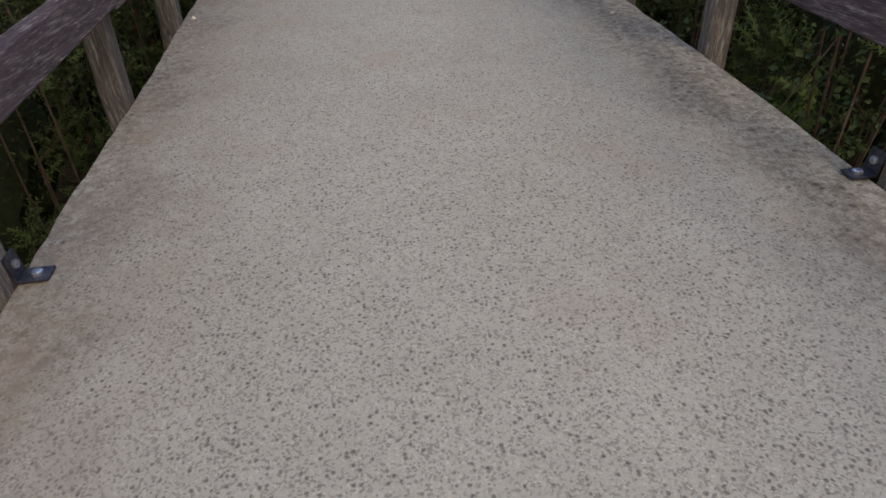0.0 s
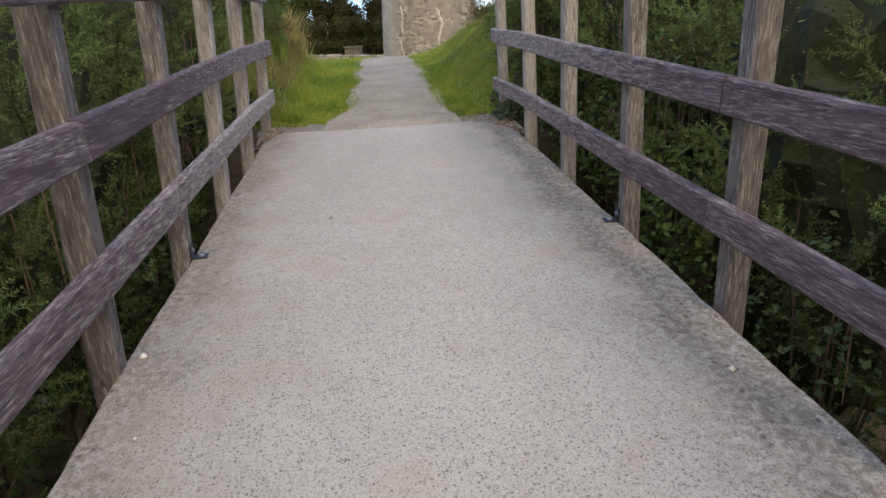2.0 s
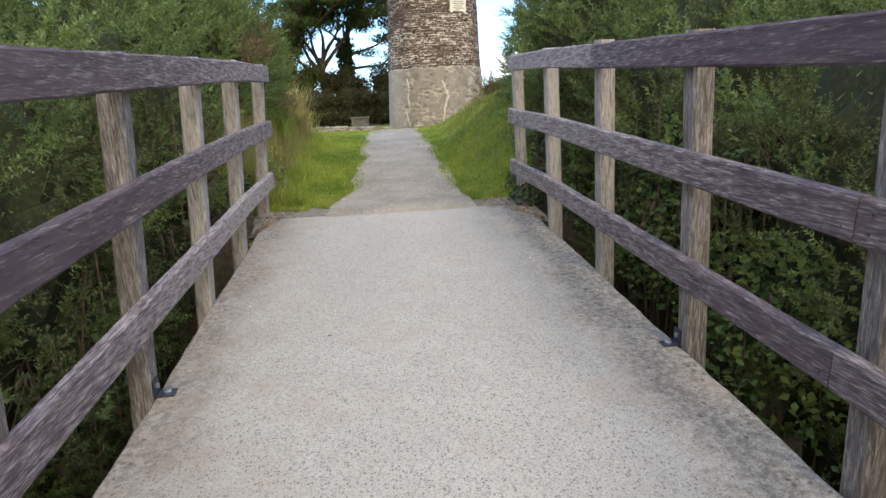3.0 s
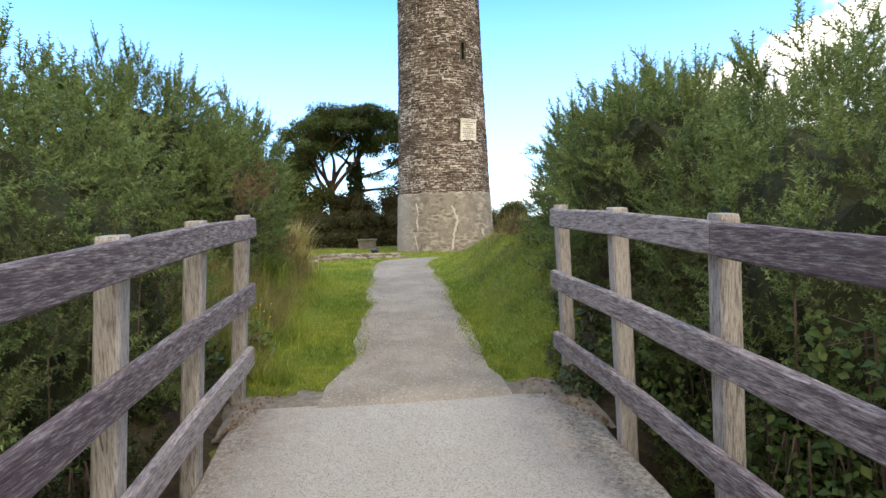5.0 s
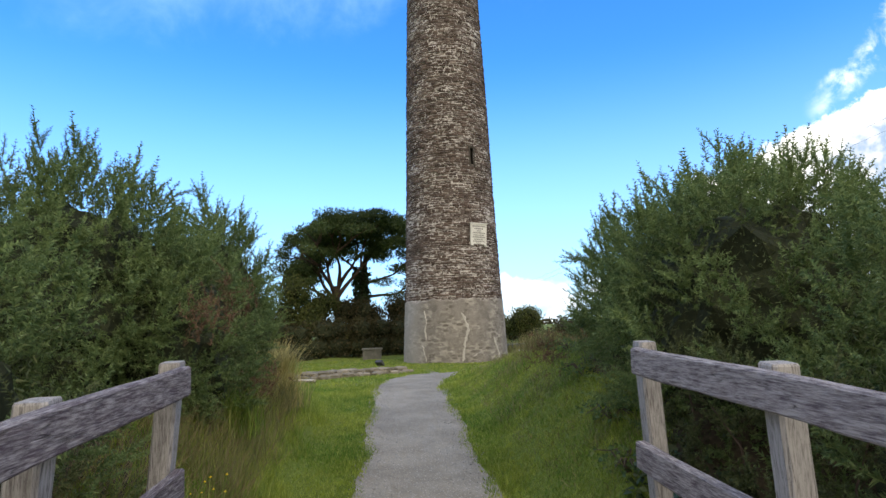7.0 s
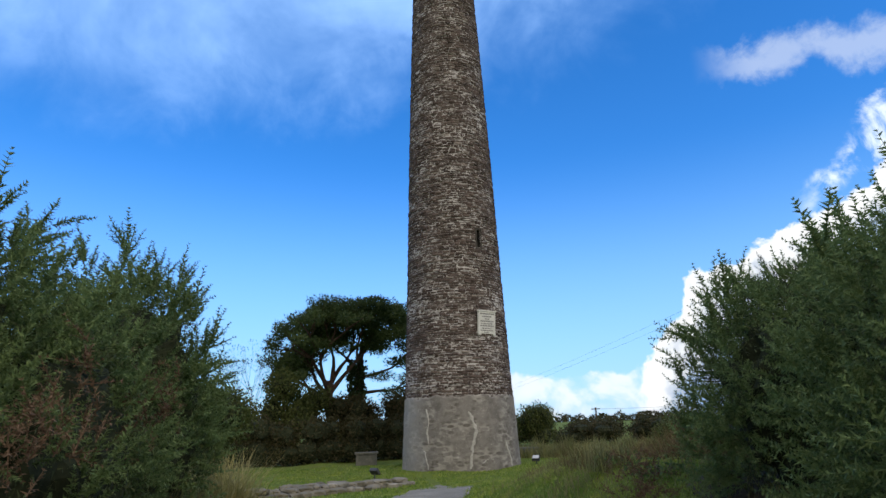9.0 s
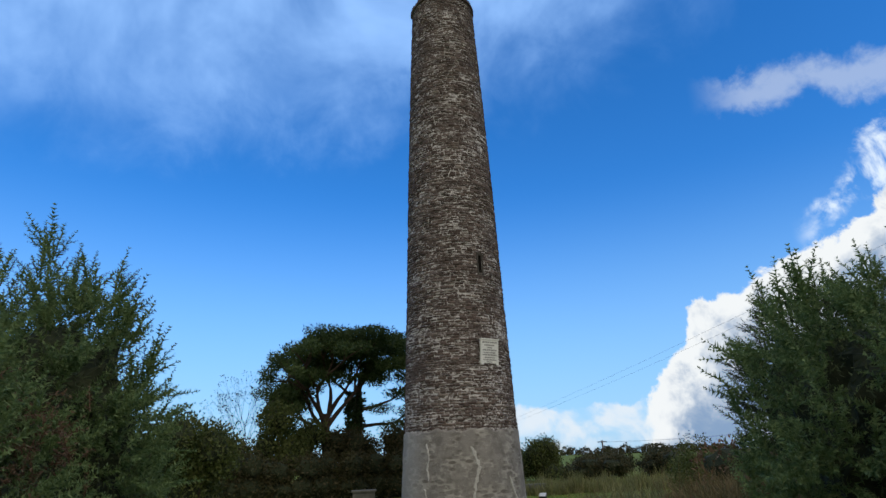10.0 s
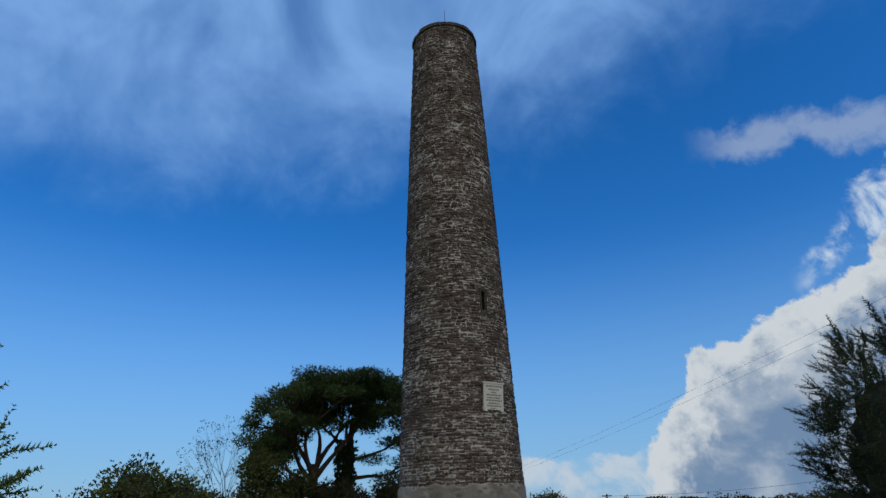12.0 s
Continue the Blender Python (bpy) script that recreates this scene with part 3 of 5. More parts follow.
def lift(y):
    """How far the rails stand higher away from the fence's end."""
    return 0.05 * float(sstep(0.1, -1.5, y)) + 0.012 * min(max(-1.5 - y, 0.0), 4.0)


def post(x, y, seed, fence, slant):
    r = random.Random(seed)
    bm = bmesh.new()
    w, d = 0.0525 + r.uniform(-0.003, 0.004), 0.0525 + r.uniform(-0.003, 0.004)
    lean = (r.uniform(-0.005, 0.005) - slant * math.copysign(1, x), r.uniform(-0.008, 0.008) + math.tan(radians(SLOPE)))
    up = lift(y)
    levels = [-0.55, -0.2, 0.0, 0.3, 0.6, 0.9, 1.2, 1.44 + up, 1.454 + up + r.uniform(-0.006, 0.008)]
    rings = []
    for i, z in enumerate(levels):
        s = 0.93 if i == len(levels) - 1 else 1.0 + r.uniform(-0.02, 0.02)
        ring = []
        for a, b in ((1, 0.75), (0.75, 1), (-0.75, 1), (-1, 0.75), (-1, -0.75), (-0.75, -1), (0.75, -1), (1, -0.75)):
            ring.append(bm.verts.new((x + a * w * s + lean[0] * z, y + b * d * s + lean[1] * z, z)))
        rings.append(ring)
    for r0, r1 in zip(rings, rings[1:]):
        for k in range(8):
            bm.faces.new((r0[k], r0[(k + 1) % 8], r1[(k + 1) % 8], r1[k]))
    bm.faces.new(rings[0])
    bm.faces.new(rings[-1])
    return part("post", bm, M_POST, fence)


def rail(x, y0, y1, top, side, seed, fence, flare):
    """A rail from y0 to y1; x its inner face; side: +1 when the inner face looks to +x."""
    r = random.Random(seed)
    bm = bmesh.new()
    hgt, thick = 0.145 + r.uniform(-0.003, 0.003), 0.056
    c = 0.009
    sec = [(0, -c), (c, 0), (thick - c, 0), (thick, -c), (thick, -hgt + c), (thick - c, -hgt), (c, -hgt), (0, -hgt + c)]
    n_ = max(8, int((y1 - y0) / 0.16))
    ph1, ph2 = r.uniform(0, 6), r.uniform(0, 6)
    rings = []
    for i in range(n_ + 1):
        y = y0 + (y1 - y0) * i / n_
        bow = 0.004 * math.sin(y * 1.4 + ph1)
        sag = 0.004 * math.sin(y * 1.1 + ph2) + lift(y)
        rings.append([bm.verts.new((x - side * (px + bow - flare * y + r.uniform(-0.0012, 0.0012)), y + (r.uniform(-0.004, 0.004) if i in (0, n_) else 0), top + pz + sag + r.uniform(-0.002, 0.002))) for px, pz in sec])
    for r0, r1 in zip(rings, rings[1:]):
        for k in range(8):
            bm.faces.new((r0[k], r0[(k + 1) % 8], r1[(k + 1) % 8], r1[k]))
    bm.faces.new(rings[0])
    bm.faces.new(rings[-1])
    ob = part("rail", bm, M_RAIL, fence)
    return ob


def disc(bm, c, axis, rad, thick, sides=8):
    c, axis = Vector(c), Vector(axis)
    return tube(bm, [c, c + axis * thick * 0.7, c + axis * thick], [rad, rad, rad * 0.6], sides)


def bracket(x, y, side, fence):
    """Steel angle bolted to the deck and to the post's foot; side: +1 on the left fence."""
    b = box(bmesh.new(), (min(x, x + side * 0.085), y - 0.03, 0.002), (max(x, x + side * 0.085), y + 0.03, 0.009), 0.002)
    b = box(b, (min(x, x + side * 0.007), y - 0.03, 0.0095), (max(x, x + side * 0.007), y + 0.03, 0.085), 0.002)
    br = part("bracket", b, M_STEEL, fence, "dark steel angle bracket bolted to the deck")
    part("bolt", disc(bmesh.new(), (x + side * 0.05, y, 0.009), (0, 0, 1), 0.017, 0.012), M_BOLT, br, "zinc bolt head")
    part("bolt", disc(bmesh.new(), (x + side * 0.007, y, 0.05), (side, 0, 0), 0.014, 0.01), M_BOLT, br, "zinc bolt head")


def fence(side, xpost, xin, ys, cuts, seed, end, ybr, slant, flare):
    f = thing("fence", xpost, -5, 0, "weathered purple-brown stained post-and-rail timber fence beside the bridge deck", "fence", "bridge fences")
    for i, y in enumerate(ys):
        post(xpost + side * flare * y, y, seed + i, f, slant)
    for (top, cs) in zip((1.44, 0.935, 0.43), cuts):
        stops = [end] + cs + [-12.2]
        for i, (a, b) in enumerate(zip(stops, stops[1:])):
            x_face = xin - side * slant * (0.9 - top)
            rail(x_face, b + (0.004 if b > -12 else 0), a, top, side, seed + 31 * i + int(top * 100), f, flare)
            for yn in (a - 0.05, b + 0.05):
                for dz in (-0.04, -0.1):
                    part("nail", disc(bmesh.new(), (x_face + side * (0.0005 + flare * yn), yn, top + dz + lift(yn)), (side, 0, 0), 0.006, 0.0025, 6), M_STEEL, f)
    for y in ybr:
        bracket(xpost + side * (0.058 + flare * y), y, side, f)
    return f


left_posts = [-0.06, -1.21, -2.28, -3.37, -4.46, -5.5, -6.7, -7.8, -8.9, -10.0, -11.1]
right_posts = [-0.06, -1.16, -2.26, -3.4, -4.48, -5.52, -6.7, -7.8, -8.9, -10.0, -11.1]
fence(1, -1.350, -1.176, left_posts, ([-4.46, -8.9], [-4.46, -8.9], [-5.5, -10.0]), 11, 0.0, (-3.37, -6.66, -9.9), 0.07, 0.0)
fence(-1, 1.3275, 1.178, right_posts, ([-2.28, -6.7], [-4.4, -8.9], [-4.4, -8.9]), 57, -0.02, (-3.36, -6.63, -9.9), 0.03, 0.004)

for i, (x, y, s) in enumerate(((1.1, -4.90, 0.018), (-1.24, -4.38, 0.015), (-1.1, -4.9, 0.008), (1.15, -2.6, 0.012), (1.22, -5.3, 0.012), (-0.52, -2.91, 0.014), (0.9, -1.9, 0.008), (-1.05, -2.4, 0.008))):
    V, F = lumps(1, np.array([x]), np.array([y]), np.array([0.004]), s, 40 + i)
    dark = i == 5
    tagged(part("pebble", fast_mesh("pebble", V, F), M_GREY if dark else M_PEBBLE, None),
           "small dark pebble lying on the concrete deck" if dark else "small whitish pebble lying on the concrete deck", "pebble", "pebbles on the deck")

# the deck climbs gently towards the tower
for ob in list(scene.objects):
    root = ob
    while root.parent:
        root = root.parent
    if root.name.split(".")[0] in ("fence", "bridge_deck", "pebble", "abutment"):
        if ob.type == "MESH" and not ob.data.is_editmode:
            ob.data.transform(TILTED)


# ---- the round tower ----
TX, TY = 3.15, 24.3


def tower_r(z):
    return np.interp(z, [-0.6, 2.7, 7.9, 13.4, 18.5, 23.75], [2.455, 2.29, 2.11, 1.955, 1.775, 1.565])


def around(a, rad, z):
    """Point on the tower; a in radians, 0 towards the bridge, growing to the east."""
    return (TX + rad * math.sin(a), TY - rad * math.cos(a), z)


tower = thing("round_tower", TX, TY, -0.1, "tall tapering round tower of dark rubble stone with rendered base", "tower")
Z0, Z1 = 2.66, 23.55
SLIT = (math.radians(25.0), 8.78, 9.62, 0.095)
# mortar core, swelling over the stones in patches, with the window slit sunk into it
na, nz = 240, 330
A, Zc = np.meshgrid(np.linspace(-math.pi, math.pi, na + 1), np.linspace(2.5, 23.6, nz + 1))
R = tower_r(Zc)
P = np.stack([TX + R * np.sin(A), TY - R * np.cos(A), Zc * 2.4], -1)
sw = np.zeros(A.shape)
for i in range(A.shape[0]):
    for j in range(na // 4 - 20, 3 * na // 4 + 20):
        p = P[i, j]
        sw[i, j] = 0.4 * noise.noise(Vector(p * 0.8)) + 0.45 * noise.noise(Vector(p * 3.1)) + 0.5 * noise.noise(Vector(p * 9.0))
# bands of later pointing
sw = sw + 0.45 * np.exp(-((Zc - 6.25) / 0.3) ** 2) + 0.28 * np.exp(-((Zc - 15.6) / 1.5) ** 2) + 0.2 * np.exp(-((Zc - 3.6) / 0.7) ** 2)
R = R - 0.015 + 0.026 * np.clip(sw, -0.5, 0.9)
in_slit = (np.abs((A - SLIT[0]) * R) < SLIT[3]) & (Zc > SLIT[1]) & (Zc < SLIT[2])
core_mesh = sheet("mortar_core", TX + R * np.sin(A), TY - R * np.cos(A), Zc)
hole = (in_slit[:-1, :-1] & in_slit[1:, 1:]).ravel()
bm = bmesh.new()
bm.from_mesh(core_mesh)
bm.faces.ensure_lookup_table()
bmesh.ops.delete(bm, geom=[bm.faces[int(i)] for i in np.nonzero(hole)[0]], context="FACES")
bm.to_mesh(core_mesh)
bm.free()
part("mortar_core", core_mesh, M_MORTAR, tower, "pale lime mortar between the stones")
# the slit: a deep recess with jambs, lintel and sill
sm = Matrix.Translation(around(SLIT[0], 2.07, 9.2)) @ pose(0, 0, 0, 0, 0, 25.0)
bm = bmesh.new()
for lo, hi in (((-0.16, -0.01, -0.44), (-0.085, 0.6, 0.44)), ((0.085, -0.01, -0.44), (0.16, 0.6, 0.44)), ((-0.16, 0.55, -0.44), (0.16, 0.62, 0.44)), ((-0.16, -0.01, 0.42), (0.16, 0.6, 0.5)), ((-0.16, -0.01, -0.5), (0.16, 0.6, -0.42))):
    box(bm, lo, hi, 0, sm)
slit = part("window_slit", bm, M_SLIT_SHADE, tower, "narrow dark window slit with stone jambs")
# courses of rubble
rs = np.random.default_rng(21)
SV, near = [], []
z = Z0
while z < Z1:
    h = rs.uniform(0.055, 0.13)
    a = rs.uniform(-0.2, 0) - math.pi
    while a < math.pi:
        rad = float(tower_r(z))
        ln = rs.uniform(0.1, 0.36)
        da = ln / rad
        g = rs.uniform(0.012, 0.036)
        a0, a1 = a + g / rad / 2, a + da - g / rad / 2
        zz0, zz1 = z + g * 0.5 + rs.uniform(-0.022, 0.03), z + h - g * 0.5 + rs.uniform(-0.032, 0.024)
        am, zm = (a0 + a1) / 2, (zz0 + zz1) / 2
        skip = False
        if SLIT[1] - 0.03 < zm < SLIT[2] + 0.03:
            s0, s1 = SLIT[0] - (SLIT[3] + 0.05) / rad, SLIT[0] + (SLIT[3] + 0.05) / rad
            if a0 < s1 and a1 > s0:
                if am < SLIT[0]:
                    a1 = s0
                else:
                    a0 = s1
                am = (a0 + a1) / 2
                skip = (a1 - a0) * rad < 0.05
        if not skip:
            out = rad + rs.uniform(-0.012, 0.026)
            q = rs.uniform(-0.02, 0.02, (4, 2))
            q[:, 0] /= rad
            cs = [(a0, zz0), (a1, zz0), (a1, zz1), (a0, zz1)]
            back = [around(c[0] + d[0], rad - 0.06, c[1] + d[1]) for c, d in zip(cs, q)]
            ins = 0.16
            front = [around((c[0] + d[0]) * (1 - ins) + am * ins, out, (c[1] + d[1]) * (1 - ins) + zm * ins) for c, d in zip(cs, q)]
            mid_ = [around(c[0] + d[0], out - 0.018, c[1] + d[1]) for c, d in zip(cs, q)]
            (near if (2.6 < zm < 5.0 and abs(am + 0.02) < 0.62) else SV).append(back + mid_ + front)
        a += da
    z += h
SF = np.array([[0, 1, 5, 4], [1, 2, 6, 5], [2, 3, 7, 6], [3, 0, 4, 7], [4, 5, 9, 8], [5, 6, 10, 9], [6, 7, 11, 10], [7, 4, 8, 11], [8, 9, 10, 11]])
singles, rest = near[:300], near[300:] + SV
V = np.array(rest).reshape(-1, 3)
F = (SF[None] + 12 * np.arange(len(rest))[:, None, None]).reshape(-1, 4)
tagged(part("stonework", fast_mesh("stonework", V, F), M_STONES, tower, "courses of dark grey-brown rubble stone"), kind="stuff")

# rendered base with an uneven upper edge
na, nz = 200, 60
A, U = np.meshgrid(np.linspace(-math.pi, math.pi, na + 1), np.linspace(0, 1, nz + 1))
ztop = 2.67 + 0.05 * np.sin(A * 9) + 0.035 * np.sin(A * 23 + 1)
Zb = -0.6 + (ztop + 0.6) * U
R = tower_r(Zb) + 0.028
for i in range(nz + 1):
    for j in range(na + 1):
        p = Vector((math.sin(A[i, j]) * 2.4, math.cos(A[i, j]) * 2.4, Zb[i, j]))
        R[i, j] += 0.014 * noise.noise(p * 2.5) + 0.01 * noise.noise(p * 9)
R[-1] -= 0.06
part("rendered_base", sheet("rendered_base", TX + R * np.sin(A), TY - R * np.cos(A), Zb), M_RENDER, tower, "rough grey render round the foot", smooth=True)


def crack(a_z, width, name="mortar_seam"):
    bm = bmesh.new()
    r = random.Random(int(a_z[0][0] * 1000) + 7)
    pts = []
    for (a0, z0), (a1, z1) in zip(a_z, a_z[1:]):
        for k in range(5):
            t = k / 5
            pts.append((a0 + (a1 - a0) * t + r.uniform(-0.01, 0.01), z0 + (z1 - z0) * t))
    prev = None
    for i, (a, zz) in enumerate(pts):
        w = width * r.uniform(0.45, 1.2) * (1 - 0.6 * (i == 0 or i == len(pts) - 1)) / 2.4
        rad = float(tower_r(zz)) + 0.044
        cur = [bm.verts.new(around(a - w, rad - 0.03, zz)), bm.verts.new(around(a - w * 0.5, rad + 0.008, zz)), bm.verts.new(around(a + w * 0.5, rad + 0.008, zz)), bm.verts.new(around(a + w, rad - 0.03, zz))]
        if prev:
            for k in range(3):
                bm.faces.new((prev[k], prev[k + 1], cur[k + 1], cur[k]))
        prev = cur
    part(name, bm, M_REPAIR, tower, "pale repaired crack in the render")


def ang(dx):
    return math.asin(dx / 2.45)


crack([(ang(0.06), 2.05), (ang(0.2), 1.7), (ang(0.32), 1.3), (ang(0.16), 0.85), (ang(0.08), 0.4), (ang(0.0), -0.15)], 0.085)
crack([(ang(1.52), 0.95), (ang(1.62), 0.6), (ang(1.74), 0.2), (ang(1.78), -0.15)], 0.07)
crack([(ang(-1.62), 2.2), (ang(-1.52), 1.7), (ang(-1.6), 1.3), (ang(-1.5), 0.8)], 0.05)
crack([(ang(-1.68), 0.65), (ang(-1.58), 0.25), (ang(-1.5), -0.1)], 0.05)
crack([(ang(0.5), 0.15), (ang(0.75), 0.3), (ang(1.0), 0.25)], 0.07)

# top: projecting slabs, cap and rod
for k in range(26):
    a0, a1 = 2 * math.pi * k / 26, 2 * math.pi * (k + 0.94) / 26
    r = random.Random(300 + k)
    zb, zt, ro = 23.53, 23.71 + r.uniform(-0.025, 0.04), 1.645 + r.uniform(-0.02, 0.03)
    bm = bmesh.new()
    rings = []
    for a in (a0, (a0 + a1) / 2, a1):
        rings.append([bm.verts.new(around(a, rad, zz)) for rad, zz in ((1.25, zb), (ro - 0.01, zb), (ro, zt - 0.02), (ro - 0.03, zt), (1.25, zt))])
    for r0, r1 in zip(rings, rings[1:]):
        for q in range(5):
            bm.faces.new((r0[q], r0[(q + 1) % 5], r1[(q + 1) % 5], r1[q]))
    bm.faces.new(rings[0])
    bm.faces.new(rings[-1])
    part("coping_stone", bm, M_STONE, tower)
bm = bmesh.new()
tube(bm, [(TX, TY, 23.5), (TX, TY, 23.65), (TX, TY, 23.8)], [1.26, 1.26, 0.4], 32)
part("cap", bm, M_MORTAR, tower)
part("lightning_rod", tube(bmesh.new(), [(TX - 0.1, TY - 1.2, 23.5), (TX - 0.1, TY - 1.2, 24.9)], [0.018, 0.01], 6), M_STEEL, tower, "thin metal lightning rod")

# marble plaque
plq = thing("plaque", *around(math.radians(26.5), 2.235, 5.55), "white marble memorial plaque with dark lettering set in the tower wall", "plaque")
pm_ = Matrix.Translation(around(math.radians(26.5), 2.235, 5.55)) @ pose(0, 0, 0, 0, 0, 26.5) @ pose(0, 0, 0, 5.0, 0, 0)


def pbox(lo, hi, bev=0.006):
    return box(bmesh.new(), lo, hi, bev, pm_)


part("slab", pbox((-0.43, -0.04, -0.46), (0.43, 0.04, 0.44)), M_MARBLE, plq)
part("moulding", pbox((-0.46, -0.065, 0.44), (0.46, 0.04, 0.50), 0.012), M_MARBLE, plq)
for s in (-1, 1):
    part("foot", pbox((s * 0.36 - 0.07, -0.06, -0.52), (s * 0.36 + 0.07, 0.04, -0.46), 0.01), M_MARBLE, plq)
for k, (z_, w_, h_) in enumerate(((0.35, 0.70, 0.055), (0.24, 0.52, 0.05), (0.14, 0.22, 0.04), (0.05, 0.66, 0.05), (-0.05, 0.6, 0.045), (-0.14, 0.68, 0.05), (-0.24, 0.5, 0.045), (-0.33, 0.62, 0.05), (-0.41, 0.3, 0.035))):
    r = random.Random(k)
    bm = bmesh.new()
    x = -w_ / 2
    while x < w_ / 2 - 0.03:
        wl = r.uniform(0.03, 0.13)
        box(bm, (x, -0.046, z_ - h_ / 2), (min(x + wl, w_ / 2), -0.038, z_ + h_ / 2), 0, pm_)
        x += wl + 0.022
    part("lettering", bm, M_INK, plq, "line of small dark lettering")


# ---- foliage ----
def shoot(seed, whorls=14, twigs=4, per=6):
    """A bristling gorse shoot of length 1 along z: one array of triangles (n, 3, 3)."""
    r = np.random.default_rng(seed)
    T = []

    def blade(p, d, ln, w):
        d = d / np.linalg.norm(d)
        s = np.cross(d, r.standard_normal(3))
        s = s / np.linalg.norm(s) * w
        T.append([p - s, p + s, p + d * ln])

    def bristle(p0, d, ln, n, ring, sl):
        for k in range(n):
            t = (k + 0.4) / n
            for q in range(ring):
                out = r.standard_normal(3)
                out -= d * out.dot(d)
                out /= np.linalg.norm(out)
                blade(p0 + d * ln * (t + r.uniform(-0.02, 0.02)), out + d * 0.5, sl * (1.15 - 0.8 * t * t) * r.uniform(0.7, 1.15), 0.023)

    up = np.array([0, 0, 1.0])
    blade(np.zeros(3), up, 1.0, 0.02)
    blade(np.zeros(3), up, 1.0, 0.02)
    bristle(np.zeros(3), up, 1.0, whorls, 3, 0.17)
    for k in range(twigs):
        zz = 0.08 + 0.55 * k / max(twigs, 1)
        a = k * 2.4 + r.uniform(-0.5, 0.5)
        d = np.array([math.cos(a) * 0.62, math.sin(a) * 0.62, 0.78])
        ln = 0.34 * (1 - 0.5 * zz) * r.uniform(0.7, 1.2)
        blade(up * zz, d, ln, 0.014)
        bristle(up * zz, d, ln, per, 1, 0.085)
    return np.array(T)


SHOOTS = [shoot(s) for s in range(5)]
SPARSE = [shoot(50 + s, 5, 4, 4) for s in range(4)]


def scatter(pos, dirs, size, kinds, r):
    """Copies of the kinds at pos, their axes along dirs: vertices and triangles."""
    n = len(pos)
    d = dirs / np.linalg.norm(dirs, axis=1, keepdims=True)
    a = np.cross(d, r.standard_normal((n, 3)))
    a /= np.linalg.norm(a, axis=1, keepdims=True)
    b = np.cross(d, a)
    M = np.stack([a, b, d], 2) * size[:, None, None]
    out = []
    pick = r.integers(0, len(kinds), n)
    for k, T in enumerate(kinds):
        w = pick == k
        out.append((np.einsum("nij,tj->nti", M[w], T.reshape(-1, 3)) + pos[w][:, None, :]).reshape(-1, 3))
    V = np.concatenate(out)
    return V, np.arange(len(V)).reshape(-1, 3)


def lobed(r, k=7):
    c = r.standard_normal((k, 3))
    c /= np.linalg.norm(c, axis=1, keepdims=True)
    amp = r.uniform(-0.16, 0.2, k)
    c2 = r.standard_normal((34, 3))
    c2 /= np.linalg.norm(c2, axis=1, keepdims=True)
    amp2 = r.uniform(0.03, 0.15, 34)
    return lambda d: np.minimum(1.07, 0.95 + sum(a * np.clip(d @ q, 0, 1) ** 4 for a, q in zip(amp, c)) + sum(a * np.clip(d @ q, 0, 1) ** 45 for a, q in zip(amp2, c2)))


